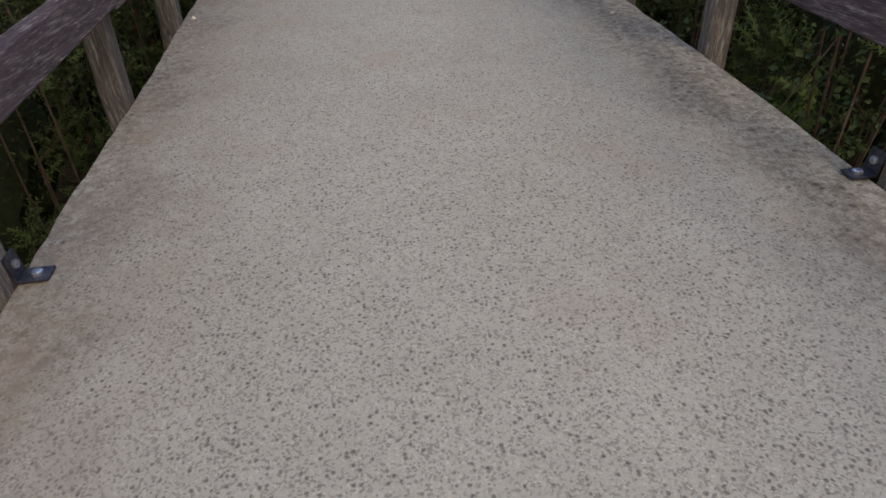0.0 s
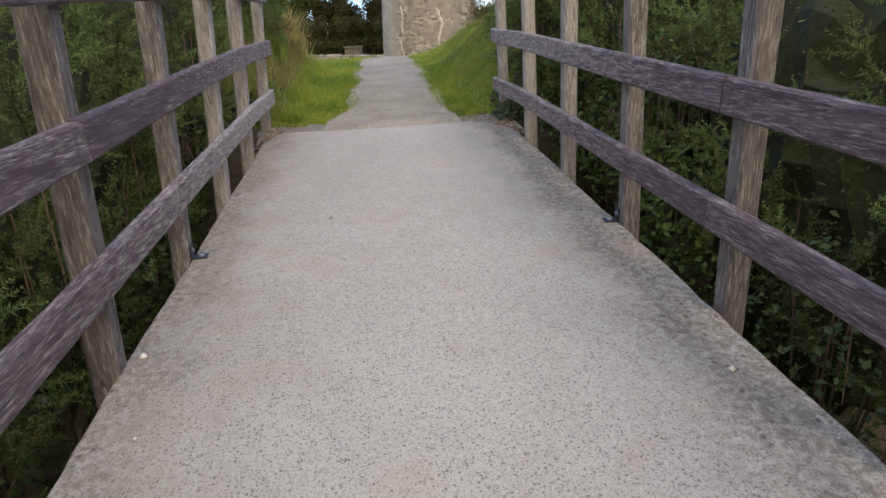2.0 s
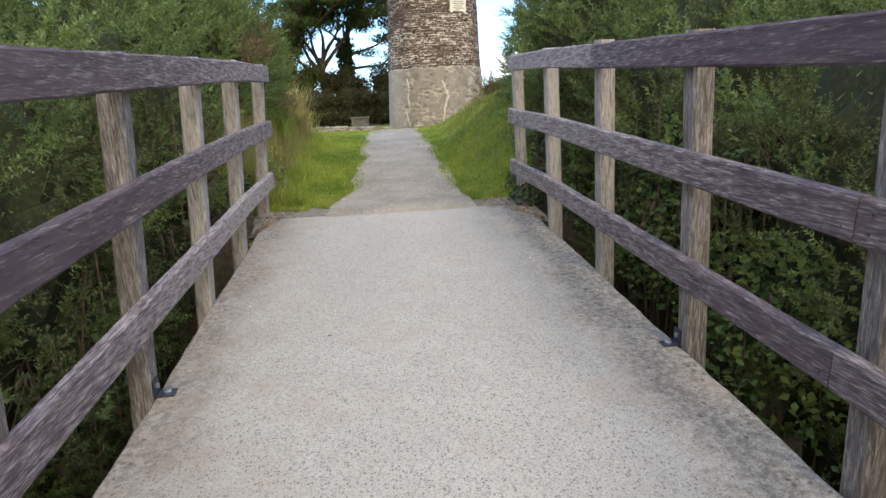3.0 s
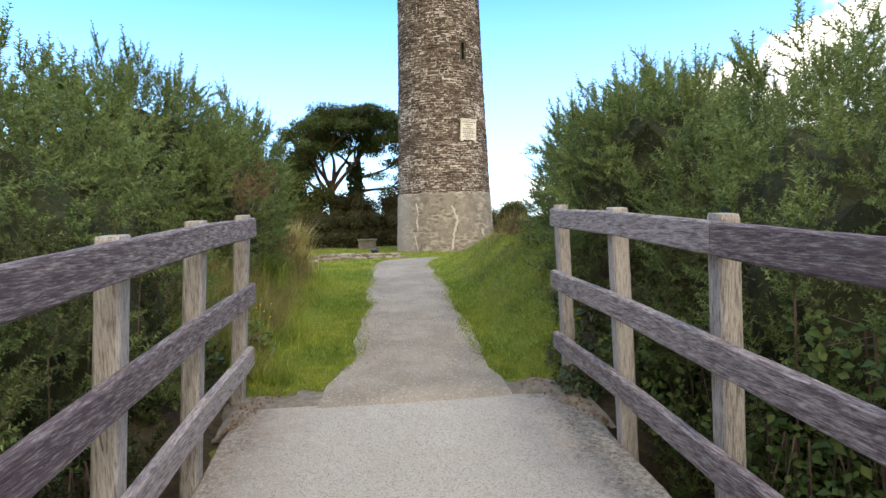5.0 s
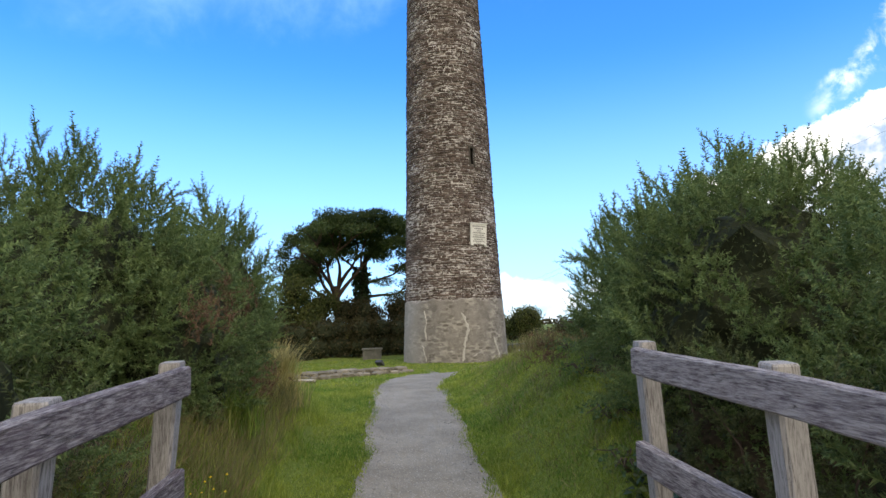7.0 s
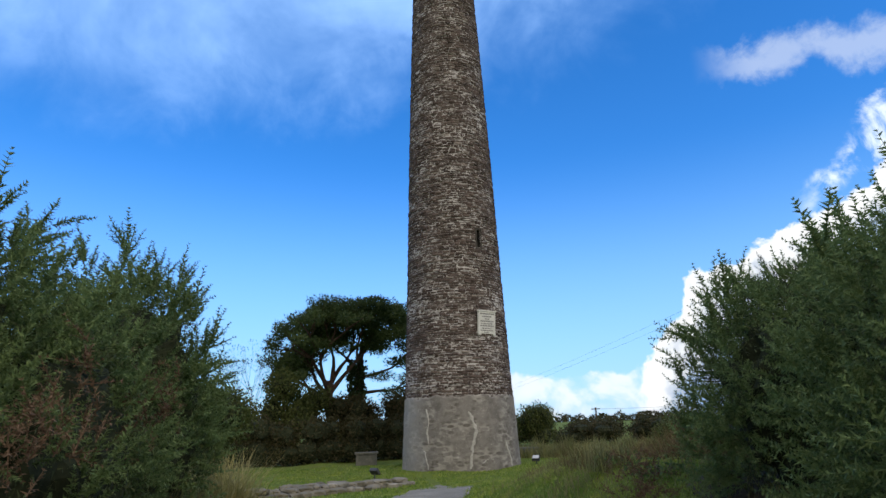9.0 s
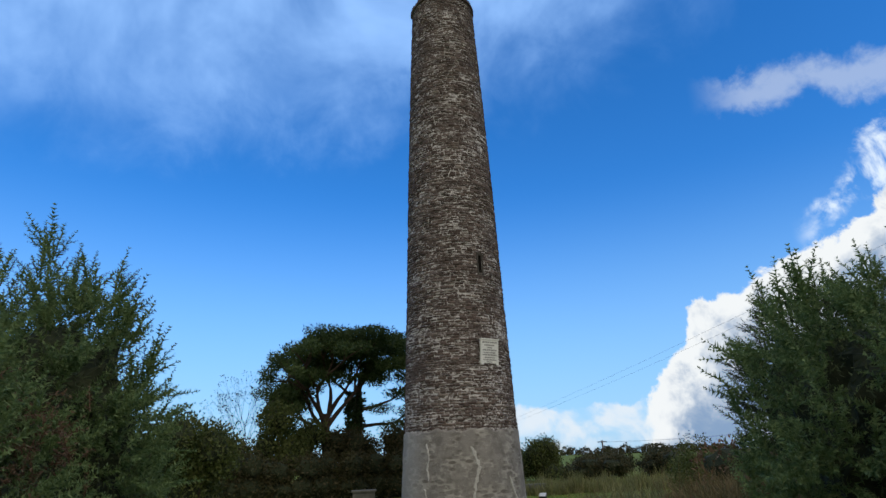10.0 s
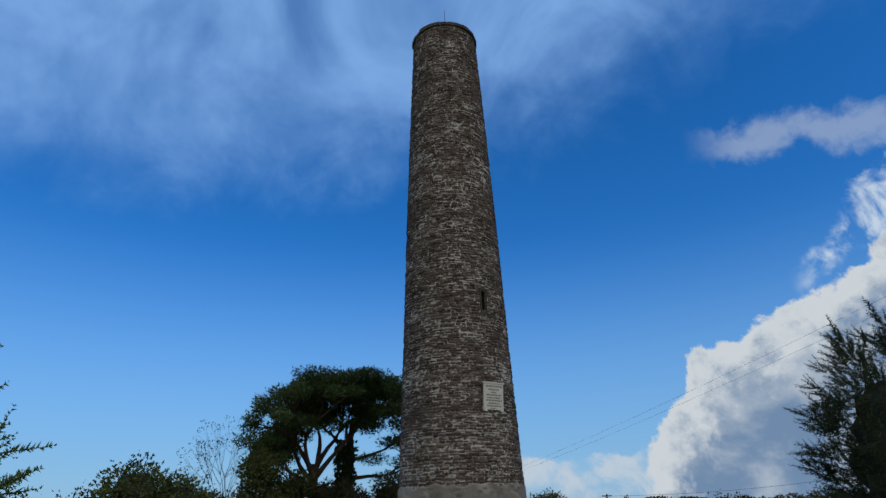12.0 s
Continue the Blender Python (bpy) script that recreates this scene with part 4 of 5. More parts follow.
def gorse(x, y, zb, zt, rx, ry, n, seed, size=0.25, kinds=None, mat=None, label="dense dark green gorse bush with upright spiny shoots beside the bridge", xlim=None):
    r = np.random.default_rng(seed)
    bush = thing("gorse_bush", x, y, zb, label, "bush", "gorse bushes")
    c = np.array([x, y, zb + (zt - zb) * 0.45])
    e = np.array([rx, ry, (zt - zb) * 0.55])
    f = lobed(r)
    # plumes: leafy branch ends, each a spray of shoots, with dark gaps between
    per = 13
    k = max(n // per, 8)
    dz = 1.0 - 1.5 * (np.arange(k) + 0.5) / k
    da = 2.39996 * np.arange(k)
    d = np.stack([np.sqrt(1 - dz * dz) * np.cos(da), np.sqrt(1 - dz * dz) * np.sin(da), dz], -1) + 0.09 * r.standard_normal((k, 3))
    d /= np.linalg.norm(d, axis=1, keepdims=True)
    nrm = d / e
    nrm /= np.linalg.norm(nrm, axis=1, keepdims=True)
    axis = nrm * 0.95 + np.array([0, 0, 0.4]) + 0.28 * r.standard_normal((k, 3))
    axis /= np.linalg.norm(axis, axis=1, keepdims=True)
    L = size * r.uniform(1.2, 2.1, k)
    head = c + d * e * (f(d) * r.uniform(0.9, 1.09, k))[:, None]
    t = 1.0 - r.random((k, per)) ** 1.3
    side = r.standard_normal((k, per, 3))
    side -= axis[:, None] * np.einsum("kpi,ki->kp", side, axis)[..., None]
    side /= np.linalg.norm(side, axis=2, keepdims=True)
    pos = head[:, None] + axis[:, None] * ((t - 1.0) * L[:, None])[..., None] + side * (0.5 * size * (1.2 - t) * r.random((k, per)))[..., None]
    dirs = axis[:, None] + side * (1.05 - 0.6 * t)[..., None] + np.array([0, 0, 0.12])
    pos, dirs = pos.reshape(-1, 3), dirs.reshape(-1, 3)
    s = size * r.uniform(0.65, 1.15, len(pos))
    tall = (np.repeat(d[:, 2], per) > 0.4) & (t.ravel() > 0.8) & (r.random(len(pos)) < 0.2)
    s = np.where(tall, s * 1.35, s)
    dirs = np.where(tall[:, None], np.repeat(nrm, per, 0) * 0.3 + np.array([0, 0, 1.0]) + 0.15 * r.standard_normal((len(pos), 3)), dirs)
    if xlim:
        tip = pos + dirs / np.linalg.norm(dirs, axis=1, keepdims=True) * s[:, None]
        ok = (np.minimum(np.abs(pos[:, 0]), np.abs(tip[:, 0])) > xlim) | (pos[:, 1] > 0.6)
        pos, dirs, s = pos[ok], dirs[ok], s[ok]
    V, F = scatter(pos, dirs, s, kinds or SHOOTS, r)
    part("crown", fast_mesh("crown", V, F), mat or M_GORSE, bush)
    # finer growth between the shoots, coloured dark for the shade there
    m = int(n * 6.5)
    d = r.standard_normal((m, 3))
    d /= np.linalg.norm(d, axis=1, keepdims=True)
    pos = c + d * e * (f(d) * r.uniform(0.72, 0.95, m))[:, None]
    if xlim:
        pos = pos[(np.abs(pos[:, 0]) > xlim + 0.03) | (pos[:, 1] > 0.6)]
    m = len(pos)
    ax = r.standard_normal((m, 3)) + np.array([0, 0, 0.5])
    ax *= (0.02 + 0.035 * r.random(m))[:, None] / np.linalg.norm(ax, axis=1, keepdims=True)
    sd = np.cross(ax, r.standard_normal((m, 3)))
    sd *= 0.005 / np.linalg.norm(sd, axis=1, keepdims=True)
    V = np.stack([pos - sd, pos + sd, pos + ax], 1).reshape(-1, 3)
    tagged(part("inner_growth", fast_mesh("inner_growth", V, np.arange(3 * m).reshape(-1, 3)), M_SHADED_GORSE, bush), kind="stuff")
    # closed hull that blocks light through the bush, inner shade in its dark colour
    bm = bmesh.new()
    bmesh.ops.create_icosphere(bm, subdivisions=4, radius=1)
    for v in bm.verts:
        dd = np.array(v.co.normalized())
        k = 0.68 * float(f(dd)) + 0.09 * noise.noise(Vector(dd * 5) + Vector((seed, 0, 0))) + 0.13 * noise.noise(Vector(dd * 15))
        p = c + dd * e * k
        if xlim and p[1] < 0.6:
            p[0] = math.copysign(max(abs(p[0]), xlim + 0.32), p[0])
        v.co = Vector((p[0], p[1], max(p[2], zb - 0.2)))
    part("twig_mass", bm, M_SHADED_CORE, bush, "dark hull standing for the shaded inner twigs")
    rr_ = random.Random(seed)
    for k in range(4):
        a = rr_.uniform(0, 6.28)
        tip = c + np.array([math.cos(a) * rx * 0.6, math.sin(a) * ry * 0.6, 0.1])
        if xlim:
            tip[0] = math.copysign(max(abs(tip[0]), xlim + 0.1), tip[0])
        part("stem", tube(bmesh.new(), [(x + 0.1 * math.cos(a), y + 0.1 * math.sin(a), zb - 0.15), ((x + tip[0]) / 2, (y + tip[1]) / 2, zb + 0.5), tuple(tip)], [0.05, 0.035, 0.015], 6), M_BARK, bush)
    return bush


# along the left of the bridge and path
gorse(-3.0, 2.2, 0.6, 3.12, 1.2, 1.25, 3000, 1, 0.24)
gorse(-2.05, 2.5, 0.5, 2.5, 0.6, 0.95, 1300, 19, 0.22)
gorse(-2.22, 4.0, 0.6, 3.05, 0.76, 0.76, 1600, 2, 0.25)
gorse(-2.75, -0.2, -1.3, 2.6, 1.15, 1.3, 2300, 3, xlim=1.52)
gorse(-2.85, -2.5, -1.9, 2.3, 1.2, 1.35, 1900, 4, xlim=1.52)
gorse(-2.85, -4.8, -1.9, 2.1, 1.2, 1.3, 900, 5, xlim=1.52)
gorse(-2.95, -7.1, -1.9, 2.0, 1.25, 1.3, 500, 6, xlim=1.52)
gorse(-4.7, 1.2, 0.0, 3.45, 1.4, 1.6, 1000, 7, 0.3)
gorse(-5.0, -2.0, -1.6, 2.9, 1.6, 1.7, 320, 8, 0.32)
gorse(-5.0, -5.2, -1.6, 2.6, 1.6, 1.8, 500, 9, 0.34, SPARSE)
# along the right
gorse(2.75, 1.1, 0.4, 2.85, 1.2, 1.15, 2800, 10, 0.24)
gorse(2.95, 2.7, 0.9, 2.8, 1.1, 0.95, 1900, 11, 0.24)
gorse(2.75, -1.2, -1.2, 2.4, 1.1, 1.3, 2200, 12, xlim=1.52)
gorse(2.8, -3.4, -1.9, 2.2, 1.15, 1.3, 1200, 13, xlim=1.52)
gorse(2.8, -5.7, -1.9, 2.1, 1.15, 1.3, 900, 14, xlim=1.52)
gorse(4.6, 0.4, -0.2, 2.8, 1.4, 1.6, 1500, 15, 0.25)
gorse(4.8, -3.2, -1.6, 2.9, 1.6, 1.7, 320, 16, 0.32)
gorse(4.5, 3.2, 0.4, 2.9, 1.1, 1.1, 600, 17, 0.28)


def thicket(side, y0, y1, z0, z1, n, seed, label):
    """Young gorse shoots leaning towards the bridge, the undergrowth's shade put into their colour."""
    r = np.random.default_rng(seed)
    ob = thing("gorse_thicket", side * 1.75, (y0 + y1) / 2, float(land(side * 1.75, (y0 + y1) / 2)), label, "bush", "gorse thickets")
    k = n // 9
    base = np.stack([side * r.uniform(1.68, 2.05, k), r.uniform(y0, y1, k), z0 + (z1 - z0) * r.random(k) ** 1.2], -1)
    axis = np.stack([-side * r.uniform(0.0, 0.7, k), r.uniform(-0.9, 0.5, k), r.uniform(0.3, 1.1, k)], -1)
    axis /= np.linalg.norm(axis, axis=1, keepdims=True)
    pos = np.repeat(base, 9, 0) + np.repeat(axis, 9, 0) * (0.24 * r.random(9 * k))[:, None]
    dirs = np.repeat(axis, 9, 0) + 0.55 * r.standard_normal((9 * k, 3))
    dirs /= np.linalg.norm(dirs, axis=1, keepdims=True)
    s = r.uniform(0.1, 0.22, 9 * k)
    ok = np.minimum(np.abs(pos[:, 0]), np.abs(pos[:, 0] + dirs[:, 0] * s)) > 1.5
    V, F = scatter(pos[ok], dirs[ok], s[ok], SHOOTS, r)
    tagged(part("crown", fast_mesh("crown", V, F), M_SHADED_GORSE, ob), kind="stuff")
    for q in range(0, k, 5):
        b = base[q]
        part("stem", tube(bmesh.new(), [(b[0] + side * 0.15, b[1] + 0.1, float(land(b[0], b[1])) - 0.05), tuple(b), tuple(b + axis[q] * 0.25)], [0.009, 0.006, 0.003], 4), M_BARK, ob)


for k, (y0, y1, z0, z1, n_) in enumerate(((-1.9, -0.1, -0.6, 1.2, 620), (-3.9, -1.9, -1.0, 1.0, 700), (-5.9, -3.9, -1.3, 0.7, 560))):
    thicket(-1, y0, y1, z0, z1, n_, 260 + k, "dark feathery young gorse shoots below the fence")
    thicket(1, y0, y1, z0, z1, int(n_ * 0.6), 270 + k, "dark feathery young gorse shoots among brambles")
thicket(1, -0.7, 0.9, 0.1, 1.25, 520, 280, "dark feathery young gorse shoots at the end of the fence")


def leaves(r, blobs, n, size, slim=0.55, shell=0.55, droop=0.0):
    """n leaf-shaped quads spread over the shells of ellipsoid blobs (x, y, z, rx, ry, rz)."""
    B = np.array(blobs, float)
    w = (B[:, 3] * B[:, 4] + B[:, 3] * B[:, 5] + B[:, 4] * B[:, 5])
    pick = r.choice(len(B), n, p=w / w.sum())
    d = r.standard_normal((n, 3))
    d /= np.linalg.norm(d, axis=1, keepdims=True)
    rad = shell + (1 - shell) * r.random(n) ** 0.6
    rad *= 1 + 0.18 * np.sin(d[:, 0] * 5 + pick) * np.sin(d[:, 1] * 4 + 2 * pick) + 0.1 * r.standard_normal(n)
    pos = B[pick, :3] + d * B[pick, 3:] * rad[:, None]
    ax = r.standard_normal((n, 3)) + 0.6 * d + np.array([0, 0, 0.3 - droop])
    ax /= np.linalg.norm(ax, axis=1, keepdims=True)
    sd = np.cross(ax, r.standard_normal((n, 3)))
    sd /= np.linalg.norm(sd, axis=1, keepdims=True)
    s = size * r.uniform(0.6, 1.4, (n, 1))
    V = np.stack([pos, pos + ax * s * 0.5 + sd * s * slim * 0.5, pos + ax * s, pos + ax * s * 0.5 - sd * s * slim * 0.5], 1).reshape(-1, 3)
    return fast_mesh("leaves", V, np.arange(4 * n).reshape(-1, 4))


# rough hulls filling the leaf blobs, coloured dark as the inner shade
def core(bm, blobs, k=0.7):
    for i, (x, y, z, a, b, c) in enumerate(blobs):
        q = bmesh.ops.create_icosphere(bm, subdivisions=2, radius=1)
        for v in q["verts"]:
            d = v.co.copy()
            f = k * (1 + 0.35 * noise.noise(d * 2.3 + Vector((i, 0, 0))))
            v.co = Vector((x + d.x * a * f, y + d.y * b * f, z + d.z * c * f))
    return bm


def shrub(name, x, y, zt, w, label, mat, n, size, seed, stems=4, dense=True, group=""):
    zb = float(land(x, y))
    r = np.random.default_rng(seed)
    ob = thing(name, x, y, zb, label, "bush" if "tree" not in name else "tree", group)
    H = zt - zb
    blobs = []
    for k in range(9):
        a = r.uniform(0, 6.28)
        q = r.uniform(0.1, 0.62) * w
        hz = H * r.uniform(0.3, 0.78)
        rr_ = w * r.uniform(0.32, 0.5)
        blobs.append((x + math.cos(a) * q, y + math.sin(a) * q, zb + hz, rr_, rr_, min(H * 0.3, rr_ * 0.9)))
    part("crown", leaves(r, blobs, n, size), mat, ob)
    if dense:
        part("twig_mass", core(bmesh.new(), blobs, 0.62), M_SHADED_CORE, ob, "dark hull for the shaded inner twigs")
    for k in range(stems):
        b = blobs[k]
        part("stem", tube(bmesh.new(), [(x + 0.08 * k, y, zb - 0.1), ((x + b[0]) / 2, (y + b[1]) / 2, zb + 0.35 * H), b[:3]], [0.07 * H / 3, 0.05 * H / 3, 0.015], 6), M_BARK, ob)
    return ob


# ---- pine with its ivy-clad neighbour ----
def branch(bm, p, d, ln, rad, depth, r, tips, bend):
    p, d = Vector(p), Vector(d).normalized()
    pts, rads = [tuple(p)], [rad]
    for k in range(4):
        d = (d + Vector((r.uniform(-1, 1), r.uniform(-1, 1), r.uniform(-0.5, 0.7))) * bend).normalized()
        p = p + d * ln / 4
        pts.append(tuple(p))
        rads.append(rad * (1 - 0.14 * (k + 1)))
    tube(bm, pts, rads, 6)
    if depth == 0:
        tips.append(tuple(p))
        return
    for k in range(r.choice((2, 3))):
        nd_ = d + Vector((r.uniform(-1, 1), r.uniform(-1, 1), r.uniform(-0.25, 0.55))) * 0.85
        branch(bm, p, nd_, ln * r.uniform(0.62, 0.85), rad * 0.56, depth - 1, r, tips, bend)


def pine(x, y, zb, seed, crown, limbs, trunk, label):
    r = random.Random(seed)
    ob = thing("pine_tree", x, y, zb, label, "tree")
    bm = bmesh.new()
    tube(bm, trunk, [0.36, 0.3, 0.26, 0.2][:len(trunk)], 9)
    part("trunk", bm, M_PINEBARK, ob, "reddish-brown pine trunk")
    tips = []
    for p, d, ln in limbs:
        bm = bmesh.new()
        branch(bm, p, d, ln, 0.16, 2, r, tips, 0.28)
        part("limb", bm, M_PINEBARK, ob)
    rg = np.random.default_rng(seed)
    crown = crown + [(t[0], t[1], t[2], 0.5, 0.5, 0.28) for t in tips]
    part("crown", leaves(rg, crown, 95000, 0.17, 0.3, 0.25), M_PINE, ob, "flat-topped dark green needle crown")
    return ob


PY = 34.0
r = random.Random(5)
pads = []
for k in range(92):
    u_ = r.uniform(0, 1)
    px = -5.8 + 8.6 * u_
    top = 8.7 - 2.2 * (2 * u_ - 1.0) ** 4 - (1.0 if u_ < 0.14 else 0)
    pads.append((px, PY + r.uniform(-2.4, 2.4), top - 0.25 - 2.5 * r.random() ** 1.5, r.uniform(0.7, 1.25), r.uniform(0.7, 1.2), r.uniform(0.28, 0.5)))
pads += [(-4.9, PY, 5.0, 0.7, 0.6, 0.3), (0.9, PY, 5.2, 0.9, 0.6, 0.3), (-0.2, PY, 4.4, 0.8, 0.6, 0.3), (1.6, PY, 4.2, 0.9, 0.7, 0.4), (-4.6, PY - 0.5, 4.9, 0.6, 0.6, 0.25), (0.6, PY, 3.4, 0.9, 0.7, 0.4)]
pine(-3.1, PY, -0.1, 9, pads,
     [((-3.25, PY, 3.4), (-0.7, 0.1, 0.8), 2.0), ((-3.2, PY, 3.8), (-0.3, -0.4, 0.9), 2.3), ((-3.1, PY, 4.0), (0.35, 0.3, 0.9), 2.3), ((-3.1, PY, 3.5), (0.8, -0.2, 0.7), 2.5), ((-3.2, PY, 3.0), (-0.9, -0.2, 0.5), 1.5), ((-3.0, PY, 4.1), (0.1, -0.5, 0.9), 2.0), ((-3.2, PY, 3.6), (-0.6, -0.3, 0.9), 2.4)],
     [(-2.9, PY, -0.2), (-2.95, PY, 1.6), (-3.2, PY, 3.1), (-3.1, PY, 4.2)], "spreading flat-topped pine with bare reddish limbs behind a hedge")
# second, ivy-clad trunk
ob = thing("pine_tree", -1.6, PY + 0.8, -0.1, "ivy-clad pine trunk with dark limbs behind the hedge", "tree")
bm = bmesh.new()
tube(bm, [(-1.6, PY + 0.8, -0.2), (-1.65, PY + 0.8, 2.4), (-1.55, PY + 0.8, 4.4), (-1.3, PY + 0.8, 6.2)], [0.32, 0.28, 0.22, 0.14], 9)
part("trunk", bm, M_PINEBARK, ob)
tips = []
for p, d, ln in (((-1.55, PY + 0.8, 4.3), (0.9, 0, 0.55), 2.2), ((-1.5, PY + 0.8, 4.8), (-0.5, 0, 0.9), 1.8), ((-1.55, PY + 0.8, 3.5), (1.0, 0.1, 0.15), 2.4), ((-1.5, PY + 0.8, 5.2), (0.5, 0, 0.9), 1.7)):
    bm = bmesh.new()
    branch(bm, p, d, ln, 0.12, 2, random.Random(int(ln * 10)), tips, 0.3)
    part("limb", bm, M_PINEBARK, ob)
part("ivy", leaves(np.random.default_rng(4), [(-1.62, PY + 0.8, z_ * 0.6 + 0.2, 0.5, 0.5, 0.5) for z_ in range(9)], 5200, 0.17, 0.8, 0.5), M_IVY, ob, "dark glossy ivy on the trunk")

# ---- hedges, shrubs and trees beyond ----
def hedge(p0, p1, h, w, label, mat, n, seed, size=0.13):
    r = np.random.default_rng(seed)
    x, y = (p0[0] + p1[0]) / 2, (p0[1] + p1[1]) / 2
    ob = thing("hedge", x, y, float(land(x, y)), label, "hedge", "hedges")
    ln = math.hypot(p1[0] - p0[0], p1[1] - p0[1])
    k = int(ln / 0.8) + 2
    blobs = []
    for i in range(k):
        t = i / (k - 1)
        bx, by = p0[0] + (p1[0] - p0[0]) * t + r.uniform(-0.2, 0.2), p0[1] + (p1[1] - p0[1]) * t + r.uniform(-0.2, 0.2)
        zb = float(land(bx, by))
        hh = h * r.uniform(0.86, 1.14)
        blobs += [(bx, by, zb + hh * 0.28, w, w, hh * 0.34), (bx + r.uniform(-0.3, 0.3), by, zb + hh * 0.7, w * 0.9, w * 0.9, hh * 0.33)]
    part("foliage", leaves(r, blobs, n, size, 0.6, 0.6), mat, ob)
    part("twig_mass", core(bmesh.new(), blobs, 0.72), M_SHADED_CORE, ob, "dark hull for the shaded inner twigs")
    return ob


hedge((-7.5, 29.0), (2.6, 31.5), 2.15, 0.85, "dark clipped beech hedge with brownish leaves behind the lawn", M_HEDGE, 20000, 1)
hedge((-15.5, 21.5), (-7.6, 28.7), 2.8, 1.0, "dark overgrown hedge with brown leaves along the lawn", M_HEDGE, 14000, 2)
hedge((-24.0, 15.0), (-15.8, 21.3), 3.2, 1.1, "dark overgrown hedge along the field edge", M_HEDGE, 9000, 3)
shrub("hawthorn_bush", -5.1, 17.0, 3.5, 1.75, "rounded dark green hawthorn bush at the edge of the lawn", M_SHRUB, 15000, 0.09, 31)
shrub("elder_tree", -4.9, 32.2, 5.0, 2.1, "low spreading yellowish-green tree in front of the pine", M_SHRUB, 12000, 0.15, 32, group="small trees")
shrub("elder_tree", -7.6, 31.2, 3.2, 1.7, "low dark green tree standing in the hedge", M_HEDGE, 8000, 0.14, 33, group="small trees")
shrub("elder_tree", -1.4, 33.2, 3.5, 1.9, "low dark green tree under the pine", M_HEDGE, 8000, 0.14, 34, group="small trees")
shrub("elder_tree", 0.9, 33.0, 3.5, 1.8, "low dark green tree under the pine", M_HEDGE, 8000, 0.14, 35, group="small trees")
# a thin, nearly bare sapling
ob = thing("bare_sapling", -6.9, 32.5, -0.1, "thin nearly bare grey sapling beside the pine", "tree")
tips = []
for k in range(4):
    bm = bmesh.new()
    branch(bm, (-6.9 - 0.1 * k, 32.5, -0.1), (-0.15 + 0.1 * k, 0, 1), 2.2, 0.045, 3, random.Random(70 + k), tips, 0.2)
    part("branch", bm, M_BARK, ob)
part("crown", leaves(np.random.default_rng(6), [(*t, 0.22, 0.22, 0.25) for t in tips], 900, 0.09), M_SHRUB, ob)
for k, (x, y, zt, w, lab, mat, n_) in enumerate((
        (9.0, 33.0, 2.7, 1.9, "rounded green shrub beyond the tower", M_SHRUB, 6200),
        (7.2, 34.5, 2.15, 1.7, "low green shrub beyond the tower", M_SHRUB, 4200),
        (11.4, 34.0, 1.6, 1.9, "dark green shrub in the rough grass", M_HEDGE, 4200),
        (13.4, 33.5, 1.65, 1.9, "scrubby hawthorn in the rough grass", M_HEDGE, 4200),
        (15.8, 33.0, 1.75, 2.0, "reddish-green scrub bush in rough grass", M_HEDGE, 5200),
        (18.6, 34.0, 1.3, 1.6, "low scrub bush in rough grass", M_SHRUB, 4200),
        (22.5, 33.0, 1.3, 1.7, "low scrub bush in rough grass", M_HEDGE, 4200),
        (27.0, 31.0, 1.3, 1.9, "low scrub bush in rough grass", M_HEDGE, 4200),
        (6.2, 40.0, 1.9, 2.4, "dark scrub bush in the far hedgerow", M_HEDGE, 5200),
        (10.5, 41.0, 1.8, 2.6, "dark scrub bush in the far hedgerow", M_HEDGE, 5200),
        (15.0, 41.0, 1.6, 2.6, "dark scrub bush in the far hedgerow", M_HEDGE, 5200),
        (20.0, 41.0, 1.5, 2.8, "dark scrub bush in the far hedgerow", M_HEDGE, 5200))):
    shrub("field_shrub", x, y, zt, w, lab, mat, n_, 0.12, 80 + k, group="field shrubs")
shrub("willow_bush", 10.3, 18.5, 2.35, 1.6, "pale grey-green willow bush with thin leaves", M_SHRUB, 6200, 0.08, 95, dense=False, group="willow bushes")
shrub("willow_bush", 12.4, 17.6, 2.4, 1.3, "pale grey-green willow bush with thin leaves", M_SHRUB, 4600, 0.08, 96, dense=False, group="willow bushes")
gorse(7.1, 8.4, 0.3, 4.1, 1.5, 1.4, 3000, 20, 0.27, None, M_BANKGORSE_SHADED, label="tall dark gorse bush standing on the grassy bank")
gorse(6.9, 6.6, 0.2, 2.9, 0.9, 0.85, 800, 18, 0.28, None, M_BANKGORSE_SHADED, label="dark spiny gorse bush on the grassy bank")
hedge((7.0, 11.5), (12.5, 15.5), 1.3, 0.7, "low brown bramble thicket on the bank", M_BRACKEN, 7000, 7, 0.1)

# distant woodland lines
for k, (x0, y0, x1, y1, h) in enumerate(((-560, 510, -80, 720, 11), (-80, 740, 420, 730, 10), (420, 730, 900, 500, 11))):
    r = np.random.default_rng(500 + k)
    blobs = []
    for i in range(60):
        t = i / 59
        bx, by = x0 + (x1 - x0) * t, y0 + (y1 - y0) * t + r.uniform(-6, 6)
        hh = h * r.uniform(0.5, 1.15)
        blobs.append((bx, by, float(land(bx, by)) + hh * 0.4, 7.5, 7.5, hh * 0.5))
    ob = part("far_woodland", leaves(r, blobs, 12000, 2.2, 0.8, 0.7), M_HEDGE, None)
    tagged(ob, "distant line of dark green woodland", "woodland", "distant woods", "stuff")

